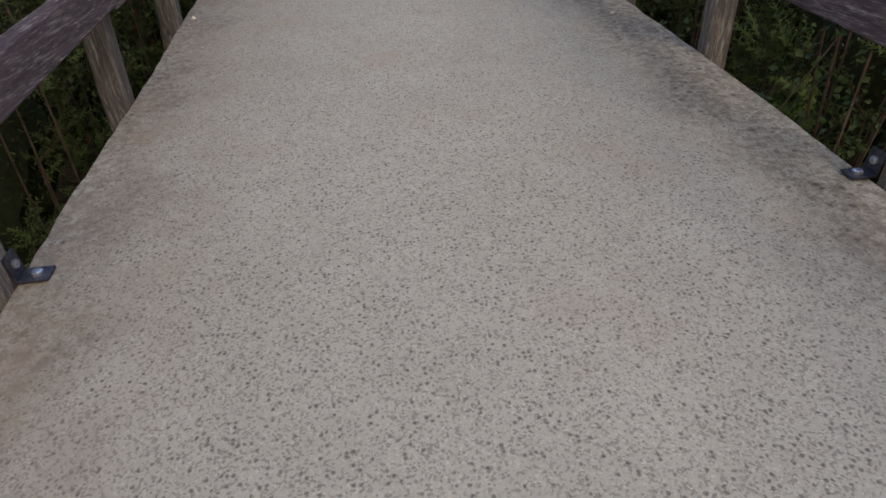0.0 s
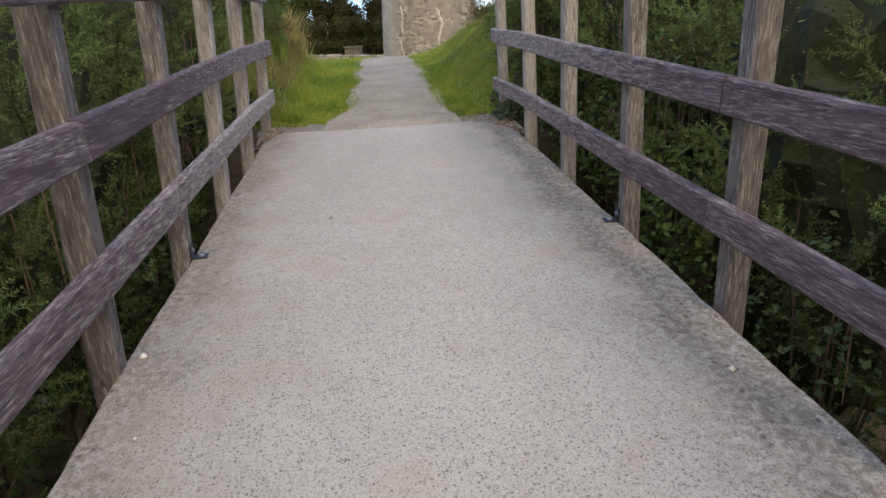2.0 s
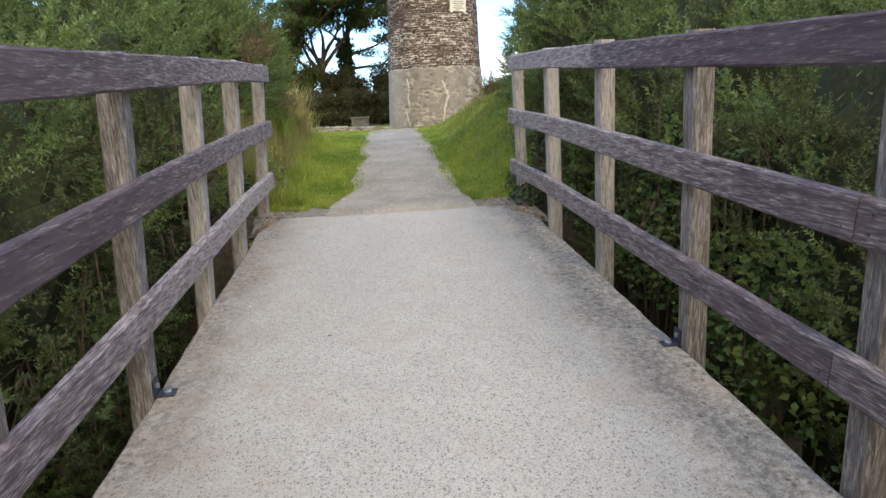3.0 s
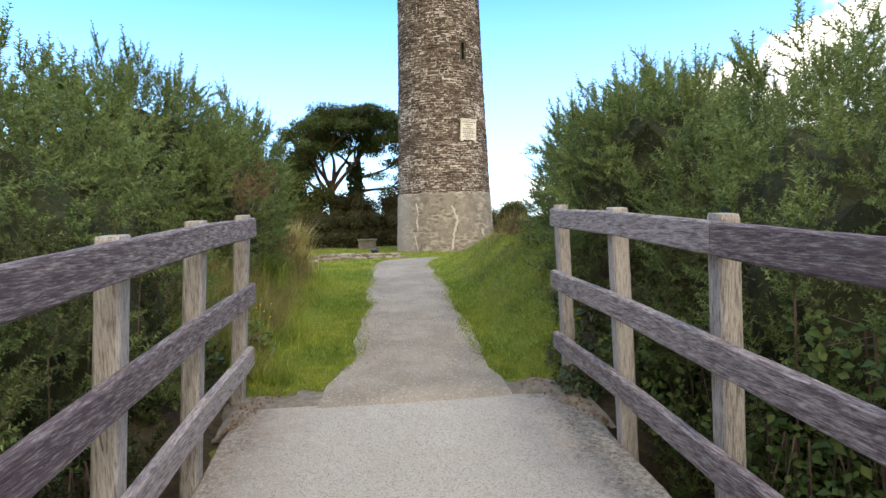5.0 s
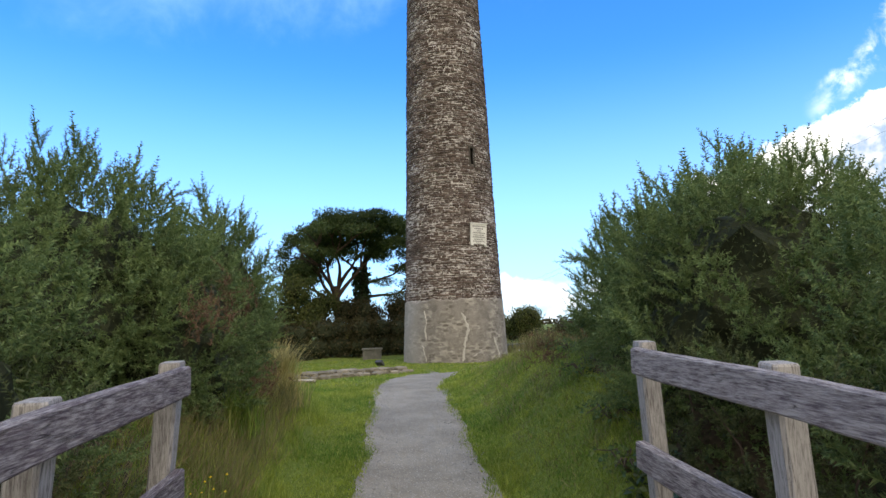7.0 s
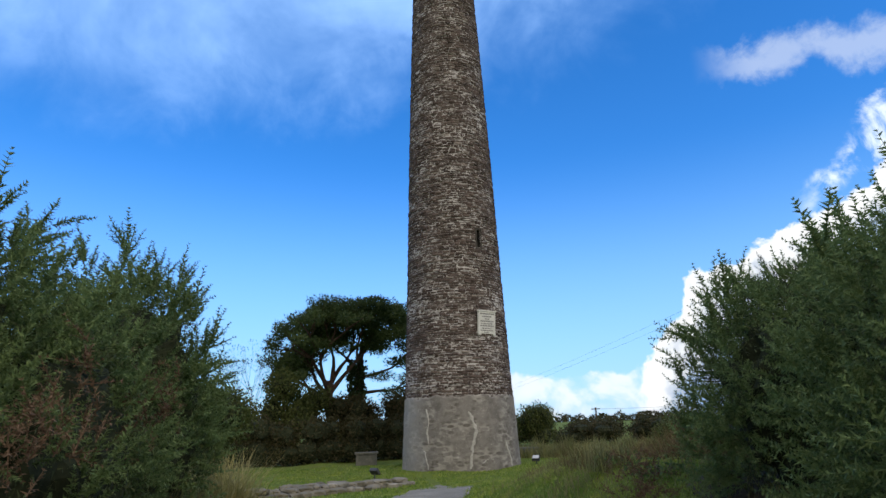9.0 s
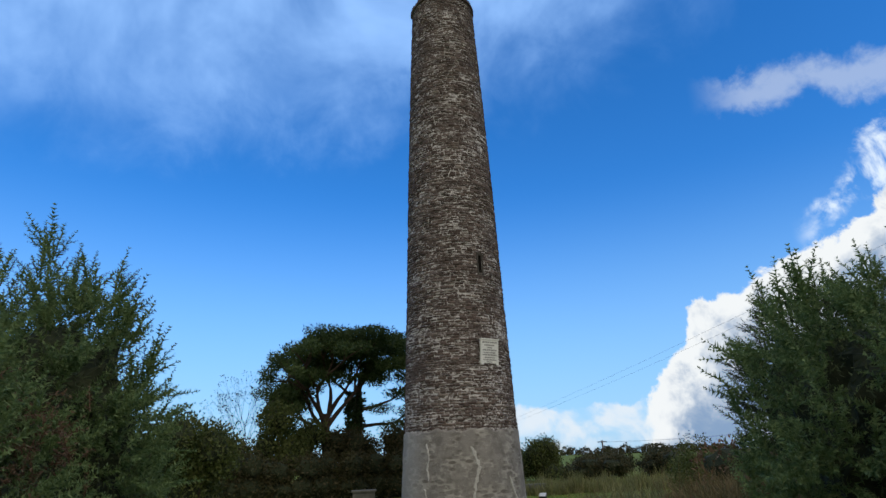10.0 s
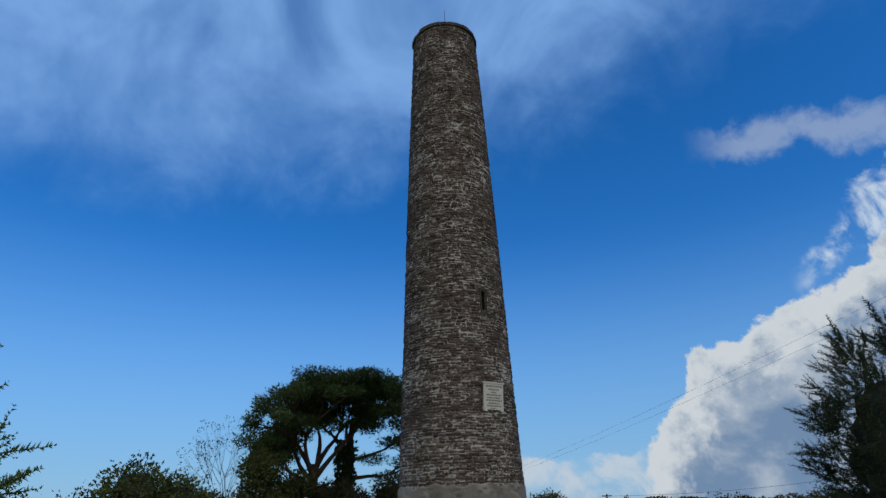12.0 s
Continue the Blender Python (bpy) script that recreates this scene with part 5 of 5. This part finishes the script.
# ---- grass ----
def blades(name, n, region, hmin, hmax, width, mat, label, seed, lean=0.45):
    """Single grass blades where region(x, y) allows; one stuff object."""
    r = np.random.default_rng(seed)
    (x0, x1, y0, y1), ok = region
    x, y = r.uniform(x0, x1, n), y0 + (y1 - y0) * r.random(n) ** 1.5
    k = ok(x, y)
    x, y = x[k], y[k]
    z = land(x, y) - 0.004
    m = len(x)
    a = r.uniform(0, 6.28, m)
    h = r.uniform(hmin, hmax, m) * (0.7 + 0.6 * np.clip(np.sin(x * 3.1 + y) * np.sin(y * 2.3 - x), 0, 1))
    w = width * r.uniform(0.7, 1.3, m) * (1 + 0.06 * np.clip(y, 0, 20))
    b = r.uniform(0, 6.28, m)
    l = h * lean * r.uniform(0.2, 1.4, m)
    p = np.stack([x, y, z], -1)
    s = np.stack([np.cos(a) * w, np.sin(a) * w, 0 * w], -1)
    t = p + np.stack([np.cos(b) * l, np.sin(b) * l, h], -1)
    V = np.stack([p - s, p + s, t], 1).reshape(-1, 3)
    return tagged(part(name, fast_mesh(name, V, np.arange(3 * m).reshape(-1, 3)), mat, None), label, "grass", kind="stuff")


def off_path(x, y):
    m, h = path_mid(y)
    return (np.abs(x - m) > h * np.where(y > 13.2, 0.3, 1.0) - 0.05 + 0.05 * np.sin(y * 3.1) - 0.07 * np.abs(np.sin(x * 37.0 + y * 23.0)) ** 3) & ((y > 0.12) | (np.abs(x - 0.1) > 1.0)) & (np.hypot(x - TX, y - TY) > 2.5) & ((y > 3.6) | ((x < bush_edge(y, 1) + 0.15) & (x > -bush_edge(y, -1) - 0.15)))


blades("grass", 190000, ((-2.3, 2.8, 0.0, 9.0), off_path), 0.015, 0.055, 0.005, M_GRASS, "short bright green grass beside the path", 1)
blades("grass", 70000, ((-9.0, 9.0, 8.0, 27.0), off_path), 0.03, 0.07, 0.009, M_GRASS, "short green lawn round the tower", 2)
blades("grass", 16000, ((0.8, 2.8, 0.3, 9.0), lambda x, y: off_path(x, y) & (np.sin(x * 7.3 + 1.3 * np.sin(y * 4.1)) * np.sin(y * 6.1 + x) > 0.15)), 0.05, 0.1, 0.004, M_GRASS, "longer green grass on the bank", 3, 0.7)
blades("dry_grass", 11000, ((1.2, 2.8, 0.6, 9.0), lambda x, y: off_path(x, y) & (np.sin(x * 9 + 2 * np.sin(y * 3)) * np.sin(y * 5.3 + x) > 0.1)), 0.02, 0.075, 0.005, M_DRY, "short straw-coloured clumps among the bank's grass", 13, 0.9)
blades("dry_grass", 4500, ((1.35, 3.2, 1.5, 10.0), lambda x, y: (x > 1.75 + 0.25 * np.sin(y * 3))), 0.1, 0.26, 0.003, M_DRY, "straw-coloured dry grass along the top of the bank", 4, 0.6)
blades("grass", 12000, ((-2.0, -0.95, 0.3, 6.5), lambda x, y: x < -1.1 + 0.12 * np.sin(y * 4)), 0.08, 0.26, 0.004, M_GRASS, "long green grass at the foot of the gorse", 5, 0.6)
blades("dry_grass", 2600, ((-2.0, -1.25, 1.4, 5.6), lambda x, y: x < -1.3), 0.25, 0.6, 0.003, M_DRY, "straw-coloured dry grass at the foot of the gorse", 6, 0.5)
blades("dry_grass", 9000, ((5.0, 24.0, 27.5, 31.5), lambda x, y: np.hypot(x - TX, y - TY) > 2.7), 0.4, 0.95, 0.012, M_DRY, "tall dry grass at the edge of the field", 7, 0.35)
blades("dry_grass", 11000, ((3.2, 12.0, 6.0, 17.0), lambda x, y: x > 3.4 + 0.1 * y), 0.3, 0.8, 0.006, M_RUSSET, "tall dry grass on the right-hand field", 8, 0.4)


blades("dead_grass", 5200, ((-2.1, -1.2, 0.35, 4.4), lambda x, y: (x < -1.33 + 0.1 * np.sin(y * 5))), 0.08, 0.36, 0.003, M_DEAD, "brown dead grass and twigs matted at the gorse's foot", 14, 1.3)
blades("dead_grass", 9000, ((1.25, 3.4, 0.5, 9.5), lambda x, y: off_path(x, y) & (np.sin(x * 4.3 + 1.7 * np.sin(y * 2.1)) * np.sin(y * 3.1 + 0.8 * x) > 0.28)), 0.03, 0.1, 0.004, M_DEAD, "brown dead patches in the bank's grass", 15, 1.1)
blades("dead_grass", 15000, ((2.2, 6.4, 4.5, 12.0), lambda x, y: x > 1.75 + 0.1 * y + 0.3 * np.sin(y * 1.7)), 0.1, 0.38, 0.005, M_RUSSET, "russet-brown rank grass on top of the bank", 16, 0.8)


def tuft(x, y, n, h, seed, mat, label, name="grass_tuft"):
    r = np.random.default_rng(seed)
    zb = float(land(x, y))
    ob = thing(name, x, y, zb, label, "grass tuft", "grass tufts")
    a, t = r.uniform(0, 6.28, n), r.uniform(0.05, 0.6, n)
    L = h * r.uniform(0.6, 1.15, n)
    b0 = np.stack([x + 0.12 * r.standard_normal(n), y + 0.12 * r.standard_normal(n), np.full(n, zb - 0.02)], -1)
    d = np.stack([np.sin(t) * np.cos(a), np.sin(t) * np.sin(a), np.cos(t)], -1)
    p1 = b0 + d * L[:, None] * 0.55
    d2 = d + np.stack([0.35 * np.cos(a), 0.35 * np.sin(a), np.full(n, -0.3)], -1)
    p2 = p1 + d2 * L[:, None] * 0.45
    s = np.stack([-np.sin(a), np.cos(a), 0 * a], -1) * 0.0036
    V = np.stack([b0 - s, b0 + s, p1 + s, p1 - s, p2], 1).reshape(-1, 3)
    i = 5 * np.arange(n)[:, None]
    F = np.concatenate([i + np.array([[0, 1, 2]]), i + np.array([[0, 2, 3]]), i + np.array([[3, 2, 4]])])
    tagged(part("foliage", fast_mesh("foliage", V, F), mat, ob), kind="stuff")
    return ob


tuft(-1.68, 5.0, 760, 0.85, 1, M_STRAW, "tall pale yellow dry grass tuft beyond the gorse")
tuft(-1.5, 4.3, 260, 0.5, 2, M_DRY, "pale dry grass tuft at the gorse's foot")
tuft(-1.5, 4.55, 380, 0.55, 3, M_STRAW, "pale dry grass tuft on the bank")
tuft(-1.6, 2.6, 420, 0.55, 4, M_GRASS, "long green grass tuft at the gorse's foot")
tuft(2.2, 5.2, 220, 0.4, 5, M_DRY, "dry grass tuft on the bank")
tuft(2.5, 6.6, 220, 0.4, 6, M_DRY, "dry grass tuft on the bank")

# ---- brambles and ivy by the right fence ----
def leaf_cards(r, pos, size, cup=0.2):
    """Broad pointed leaves of four folded triangles each."""
    n = len(pos)
    nz_ = np.stack([r.uniform(-0.9, 0.5, n), r.uniform(-0.9, 0.3, n), r.uniform(0.25, 1.0, n)], -1)
    nz_ /= np.linalg.norm(nz_, axis=1, keepdims=True)
    a = np.cross(nz_, r.standard_normal((n, 3)))
    a /= np.linalg.norm(a, axis=1, keepdims=True)
    b = np.cross(nz_, a)
    s = (size * r.uniform(0.6, 1.3, n))[:, None]
    c = pos
    V = np.stack([c - a * s * 0.5, c + b * s * 0.38 + nz_ * s * cup, c + a * s * 0.62, c - b * s * 0.38 + nz_ * s * cup, c - a * s * 0.1 + b * s * 0.34 + nz_ * s * cup * 0.8, c - a * s * 0.1 - b * s * 0.34 + nz_ * s * cup * 0.8], 1).reshape(-1, 3)
    i = 6 * np.arange(n)[:, None]
    F = np.concatenate([i + np.array([[0, 2, 4]]), i + np.array([[4, 2, 1]]), i + np.array([[0, 5, 2]]), i + np.array([[5, 3, 2]])])
    return fast_mesh("leaves", V, F)


def bramble(x, y, zc, rx, ry, rz, n, size, seed, label, mat=None, xmin=None):
    r = np.random.default_rng(seed)
    zb = float(land(x, y))
    ob = thing("bramble", x, y, min(zb, zc), label, "bramble", "brambles")
    d = r.standard_normal((n, 3))
    d /= np.linalg.norm(d, axis=1, keepdims=True)
    pos = np.array([x, y, zc]) + d * np.array([rx, ry, rz]) * (r.random(n) ** 0.35)[:, None]
    if xmin:
        pos = pos[np.abs(pos[:, 0]) > xmin]
    tagged(part("foliage", leaf_cards(r, pos, size), mat or M_BRAMBLE, ob), kind="stuff")
    rr_ = random.Random(seed)
    for k in range(9):
        a = rr_.uniform(0, 6.28)
        ex, ey = x + math.cos(a) * rx * 0.8, y + math.sin(a) * ry * 0.8
        if xmin:
            ex = math.copysign(max(abs(ex), xmin + 0.03), ex)
        part("stem", tube(bmesh.new(), [(x, y, zb - 0.05), ((x + ex) / 2, (y + ey) / 2, zc + rz * 0.5), (ex, ey, zc + rz * rr_.uniform(-0.4, 0.6))], [0.008, 0.006, 0.003], 5), M_BARK, ob)


for k, (x, y, zc, rx, ry, rz, n_) in enumerate(((1.9, -0.9, 0.1, 0.42, 0.6, 0.5, 520), (1.9, -2.0, 0.0, 0.4, 0.7, 0.55, 560), (1.88, -3.2, -0.3, 0.4, 0.7, 0.6, 560), (1.9, -4.5, -0.5, 0.4, 0.75, 0.6, 520), (1.92, -5.8, -0.6, 0.4, 0.7, 0.6, 360), (1.95, -2.6, 0.65, 0.3, 0.8, 0.35, 200))):
    bramble(x, y, zc, rx, ry, rz, int(n_ * 2.1) if y > -3.8 else 420, 0.048 if y > -3.8 else 0.04, 200 + k, "leafy green bramble growing up beside the fence", M_IVY if y < -3.8 else None, xmin=1.47)
bramble(1.45, 0.2, 0.12, 0.24, 0.42, 0.24, 620, 0.05, 210, "dark green ivy at the foot of the end post", M_IVY)
bramble(1.7, 0.55, 0.45, 0.3, 0.45, 0.35, 520, 0.055, 211, "dark green ivy climbing the bank under the gorse", M_IVY)
bramble(1.8, -0.35, 0.2, 0.32, 0.45, 0.42, 1200, 0.048, 212, "leafy green bramble growing up beside the fence", xmin=1.47)
bramble(-1.62, 0.15, 0.15, 0.2, 0.4, 0.3, 320, 0.055, 213, "dark green ivy at the foot of the gorse", M_IVY, xmin=1.45)
for k, (x, y, zc) in enumerate(((-1.9, -3.0, -0.3), (-1.88, -1.4, 0.0), (-1.9, -4.6, -0.5))):
    bramble(x, y, zc, 0.3, 0.6, 0.35, 420, 0.042, 220 + k, "sparse dark green bramble below the fence", M_IVY, xmin=1.47)
bramble(1.34, -0.22, 0.03, 0.2, 0.3, 0.14, 330, 0.045, 214, "dark green ivy creeping over the deck's corner", M_IVY)
for k, (x, y, n_) in enumerate(((1.75, 1.7, 150), (1.55, 0.95, 130), (1.95, 2.9, 150), (2.15, 4.0, 170), (2.3, 5.2, 170), (2.6, 6.6, 170))):
    bramble(x, y, float(land(x, y)) + 0.06, 0.3, 0.4, 0.08, n_, 0.04, 240 + k, "low leafy green weeds in the bank's grass")
# soil and dead leaves washed over the deck's corners
for side, x_in, x_out, y_far in ((1, 0.8, 1.31, -0.95), (-1, 1.0, 1.32, -0.7)):
    SU, SV2 = np.meshgrid(np.linspace(0, 1, 16), np.linspace(0, 1, 22))
    CY = y_far + (0.02 - y_far) * SV2
    inner = x_out - (x_out - x_in) * SV2 ** 1.3 + 0.03 * np.sin(CY * 17) + 0.02 * np.sin(CY * 41)
    CX = inner + (x_out + 0.04 - inner) * SU
    CZ = math.tan(radians(SLOPE)) * CY - 0.006 + 0.022 * sstep(0.0, 0.35, SU) * sstep(0.0, 0.2, SV2)
    me = sheet("soil_spill", side * CX, CY, CZ)
    tagged(part("soil_spill", me, M_SOIL, None, smooth=True), "brown soil spilt over the deck's corner", "soil", kind="structure")
    rsp = np.random.default_rng(50 + side)
    k_ = 150
    jy = rsp.uniform(y_far, 0.15, k_)
    jx = x_out - (x_out - x_in) * np.clip((jy - y_far) / -y_far, 0, 1) * rsp.random(k_) ** 0.8
    lit_ = thing("dead_leaves", side * 1.1, -0.3, -0.02, "dry brown dead leaves and twigs strewn at the deck's corner", "dead leaves")
    tagged(part("foliage", leaf_cards(rsp, np.stack([side * jx, jy, math.tan(radians(SLOPE)) * jy + 0.02], -1), 0.022, 0.1), M_BRACKEN, lit_), kind="stuff")
# nettles and yellow flowers at the left end of the fence
bramble(-1.42, 0.75, 0.28, 0.22, 0.4, 0.22, 260, 0.055, 231, "leafy green weeds at the foot of the gorse")
V, F = lumps(16, np.random.default_rng(2).uniform(-1.5, -1.25, 16), np.random.default_rng(3).uniform(0.5, 1.4, 16), np.random.default_rng(4).uniform(0.35, 0.6, 16), 0.011, 3)
ob = thing("ragwort", -1.38, 0.9, 0.0, "small yellow-flowered weed beside the fence end", "wildflower")
tagged(part("flower", fast_mesh("flower", V, F), M_FLOWER, ob, "small yellow flower heads"), kind="stuff")
bm = bmesh.new()
for i in range(16):
    tube(bm, [(-1.38, 0.9, 0.0), tuple(V[6 * i:6 * i + 6].mean(0))], [0.004, 0.002], 4)
part("stem", bm, M_GRASS, ob)
# brown dead sprays in the gorse
for k, (x, y, z_) in enumerate(((-1.62, 2.8, 1.84), (-1.5, 1.5, 1.75), (-1.45, 3.0, 1.05), (1.62, 3.2, 1.25))):
    r = np.random.default_rng(700 + k)
    n_ = 60
    pos = np.array([x, y, z_]) + r.standard_normal((n_, 3)) * np.array([0.09, 0.14, 0.12])
    V, F = scatter(pos, r.standard_normal((n_, 3)) + np.array([0, 0, 0.6]), np.full(n_, 0.17), SPARSE, r)
    ob = thing("dead_branch", x, y, z_, "brown dead spray caught in the gorse", "dead branch", "dead sprays")
    tagged(part("foliage", fast_mesh("foliage", V, F), M_BRACKEN, ob), kind="stuff")

# ---- low ruined wall footings by the path ----
def rock(x, y, z, sx, sy, sz, seed, parent, rot=0.0):
    bm = bmesh.new()
    bmesh.ops.create_icosphere(bm, subdivisions=2, radius=1)
    r = random.Random(seed)
    off = Vector((r.uniform(0, 50), r.uniform(0, 50), 0))
    for v in bm.verts:
        d = v.co.copy()
        k = max(abs(d.x), abs(d.y), abs(d.z)) ** -0.85
        k *= 1 + 0.25 * noise.noise(d * 1.7 + off)
        v.co = Vector((d.x * k * sx / 2, d.y * k * sy / 2, d.z * k * sz / 2))
    for v in bm.verts:
        v.co = Matrix.Translation((x, y, z)) @ Matrix.Rotation(rot, 4, "Z") @ v.co
    return part("stone", bm, M_RUIN, parent)


ruin = thing("ruined_wall", -1.0, 15.0, 0.15, "low tumbled footing of an old stone wall in the grass", "stone wall")
rd = random.Random(77)
k = 0
for (x0, y0), (x1, y1), wid in (((-3.4, 14.9), (-0.9, 15.6), 0.5), ((-1.9, 12.6), (0.65, 16.9), 0.55), ((-2.9, 12.2), (-1.6, 12.9), 0.4)):
    ln = math.hypot(x1 - x0, y1 - y0)
    steps = int(ln / 0.26)
    for i in range(steps):
        t = i / steps
        for layer in range(2):
            for s in ((-1, 1) if layer == 0 else (0,)):
                if layer == 1 and rd.random() < 0.35:
                    continue
                nx_, ny_ = -(y1 - y0) / ln, (x1 - x0) / ln
                x = x0 + (x1 - x0) * t + nx_ * s * wid * 0.3 + rd.uniform(-0.06, 0.06)
                y = y0 + (y1 - y0) * t + ny_ * s * wid * 0.3 + rd.uniform(-0.06, 0.06)
                sz = rd.uniform(0.11, 0.2)
                rock(x, y, float(land(x, y)) + (0.05 if layer == 0 else 0.16), rd.uniform(0.2, 0.5), rd.uniform(0.18, 0.34), sz * 0.85, 900 + k, ruin, rd.uniform(0, 3))
                k += 1
rock(-2.3, 11.2, float(land(-2.3, 11.2)) + 0.01, 0.9, 0.35, 0.08, 1500, ruin, 0.2)

# ---- stone bench, floodlights ----
M_OLD = plain("weathered_concrete", (0.13, 0.13, 0.115), (0.2, 0.195, 0.175), 7.0, 0.95, bumps=0.5)
bench = thing("stone_bench", -0.85, 27.6, -0.1, "low grey concrete block standing before the hedge", "bench")
part("block", box(bmesh.new(), (-1.32, 27.35, -0.15), (-0.36, 27.85, 0.38), 0.03), M_OLD, bench)
part("slab", box(bmesh.new(), (-1.38, 27.29, 0.381), (-0.30, 27.91, 0.46), 0.015), M_OLD, bench)
bench2 = thing("stone_bench", 6.9, 28.5, -0.1, "low grey concrete block behind the tower", "bench")
part("block", box(bmesh.new(), (6.2, 28.25, -0.15), (7.6, 28.75, 0.36), 0.03), M_OLD, bench2)


def floodlight(x, y, turn, label):
    zb = float(land(x, y))
    ob = thing("floodlight", x, y, zb, label, "floodlight", "floodlights")
    m = Matrix.Translation((x, y, zb + 0.24)) @ pose(0, 0, 0, 0, 0, turn) @ pose(0, 0, 0, -50, 0, 0)
    part("stake", tube(bmesh.new(), [(x, y, zb - 0.05), (x, y, zb + 0.2)], [0.025, 0.02], 8), M_LAMP, ob)
    h = part("housing", box(bmesh.new(), (-0.15, -0.07, -0.11), (0.15, 0.05, 0.11), 0.025, m), M_LAMP, ob)
    part("lens", box(bmesh.new(), (-0.13, -0.078, -0.09), (0.13, -0.071, 0.09), 0.002, m), M_FACE, h, "pale lamp glass")
    part("yoke", box(bmesh.new(), (-0.17, -0.02, -0.16), (0.17, 0.02, -0.12), 0.005, m), M_LAMP, ob)


floodlight(-0.4, 20.3, 150, "small dark floodlight on the lawn aimed at the tower")
floodlight(6.2, 23.8, -30, "small floodlight with pale glass on the lawn beside the tower")

# ---- overhead cables ----
for k, dz in enumerate((0.0, -0.85)):
    ob = thing("cable", 30, 35, 9, "thin black overhead cable crossing the sky", "cable", "overhead cables")
    p0, p1 = Vector((11.0, 119.0, 3.3 + 0.4 * dz)), Vector((35.0, 14.0, 15.8 + dz))
    pts = [p0.lerp(p1, t / 24) - Vector((0, 0, 1.2 * 4 * (t / 24) * (1 - t / 24))) for t in range(25)]
    part("wire", tube(bmesh.new(), pts, [0.008] * 25, 5), M_WIRE, ob)
for x, y, zt in ((11.0, 119.0, 3.5), (35.0, 14.0, 16.0), (27.5, 74.0, 2.8), (62.0, 60.0, 5.5)):
    zb = float(land(x, y))
    ob = thing("utility_pole", x, y, zb, "brown wooden pole carrying the overhead cables", "utility pole", "utility poles")
    part("pole", tube(bmesh.new(), [(x, y, zb - 0.3), (x, y, zt)], [0.14, 0.1], 9), M_BARK, ob)
    part("crossarm", box(bmesh.new(), (x - 0.6, y - 0.05, zt - 0.25), (x + 0.6, y + 0.05, zt - 0.13), 0.01), M_BARK, ob)

ob = thing("cable", 44, 67, 4, "thin black overhead cable low over the field", "cable", "overhead cables")
p0, p1 = Vector((27.5, 74.0, 2.6)), Vector((62.0, 60.0, 5.3))
part("wire", tube(bmesh.new(), [p0.lerp(p1, t / 16) - Vector((0, 0, 4 * 0.9 * (t / 16) * (1 - t / 16))) for t in range(17)], [0.016] * 17, 5), M_WIRE, ob)

# ---- single stones of the tower's face ----
for c in singles:
    Vs = np.array(c)
    me = fast_mesh("stone", Vs, SF)
    part("stone", me, M_STONE, tower)
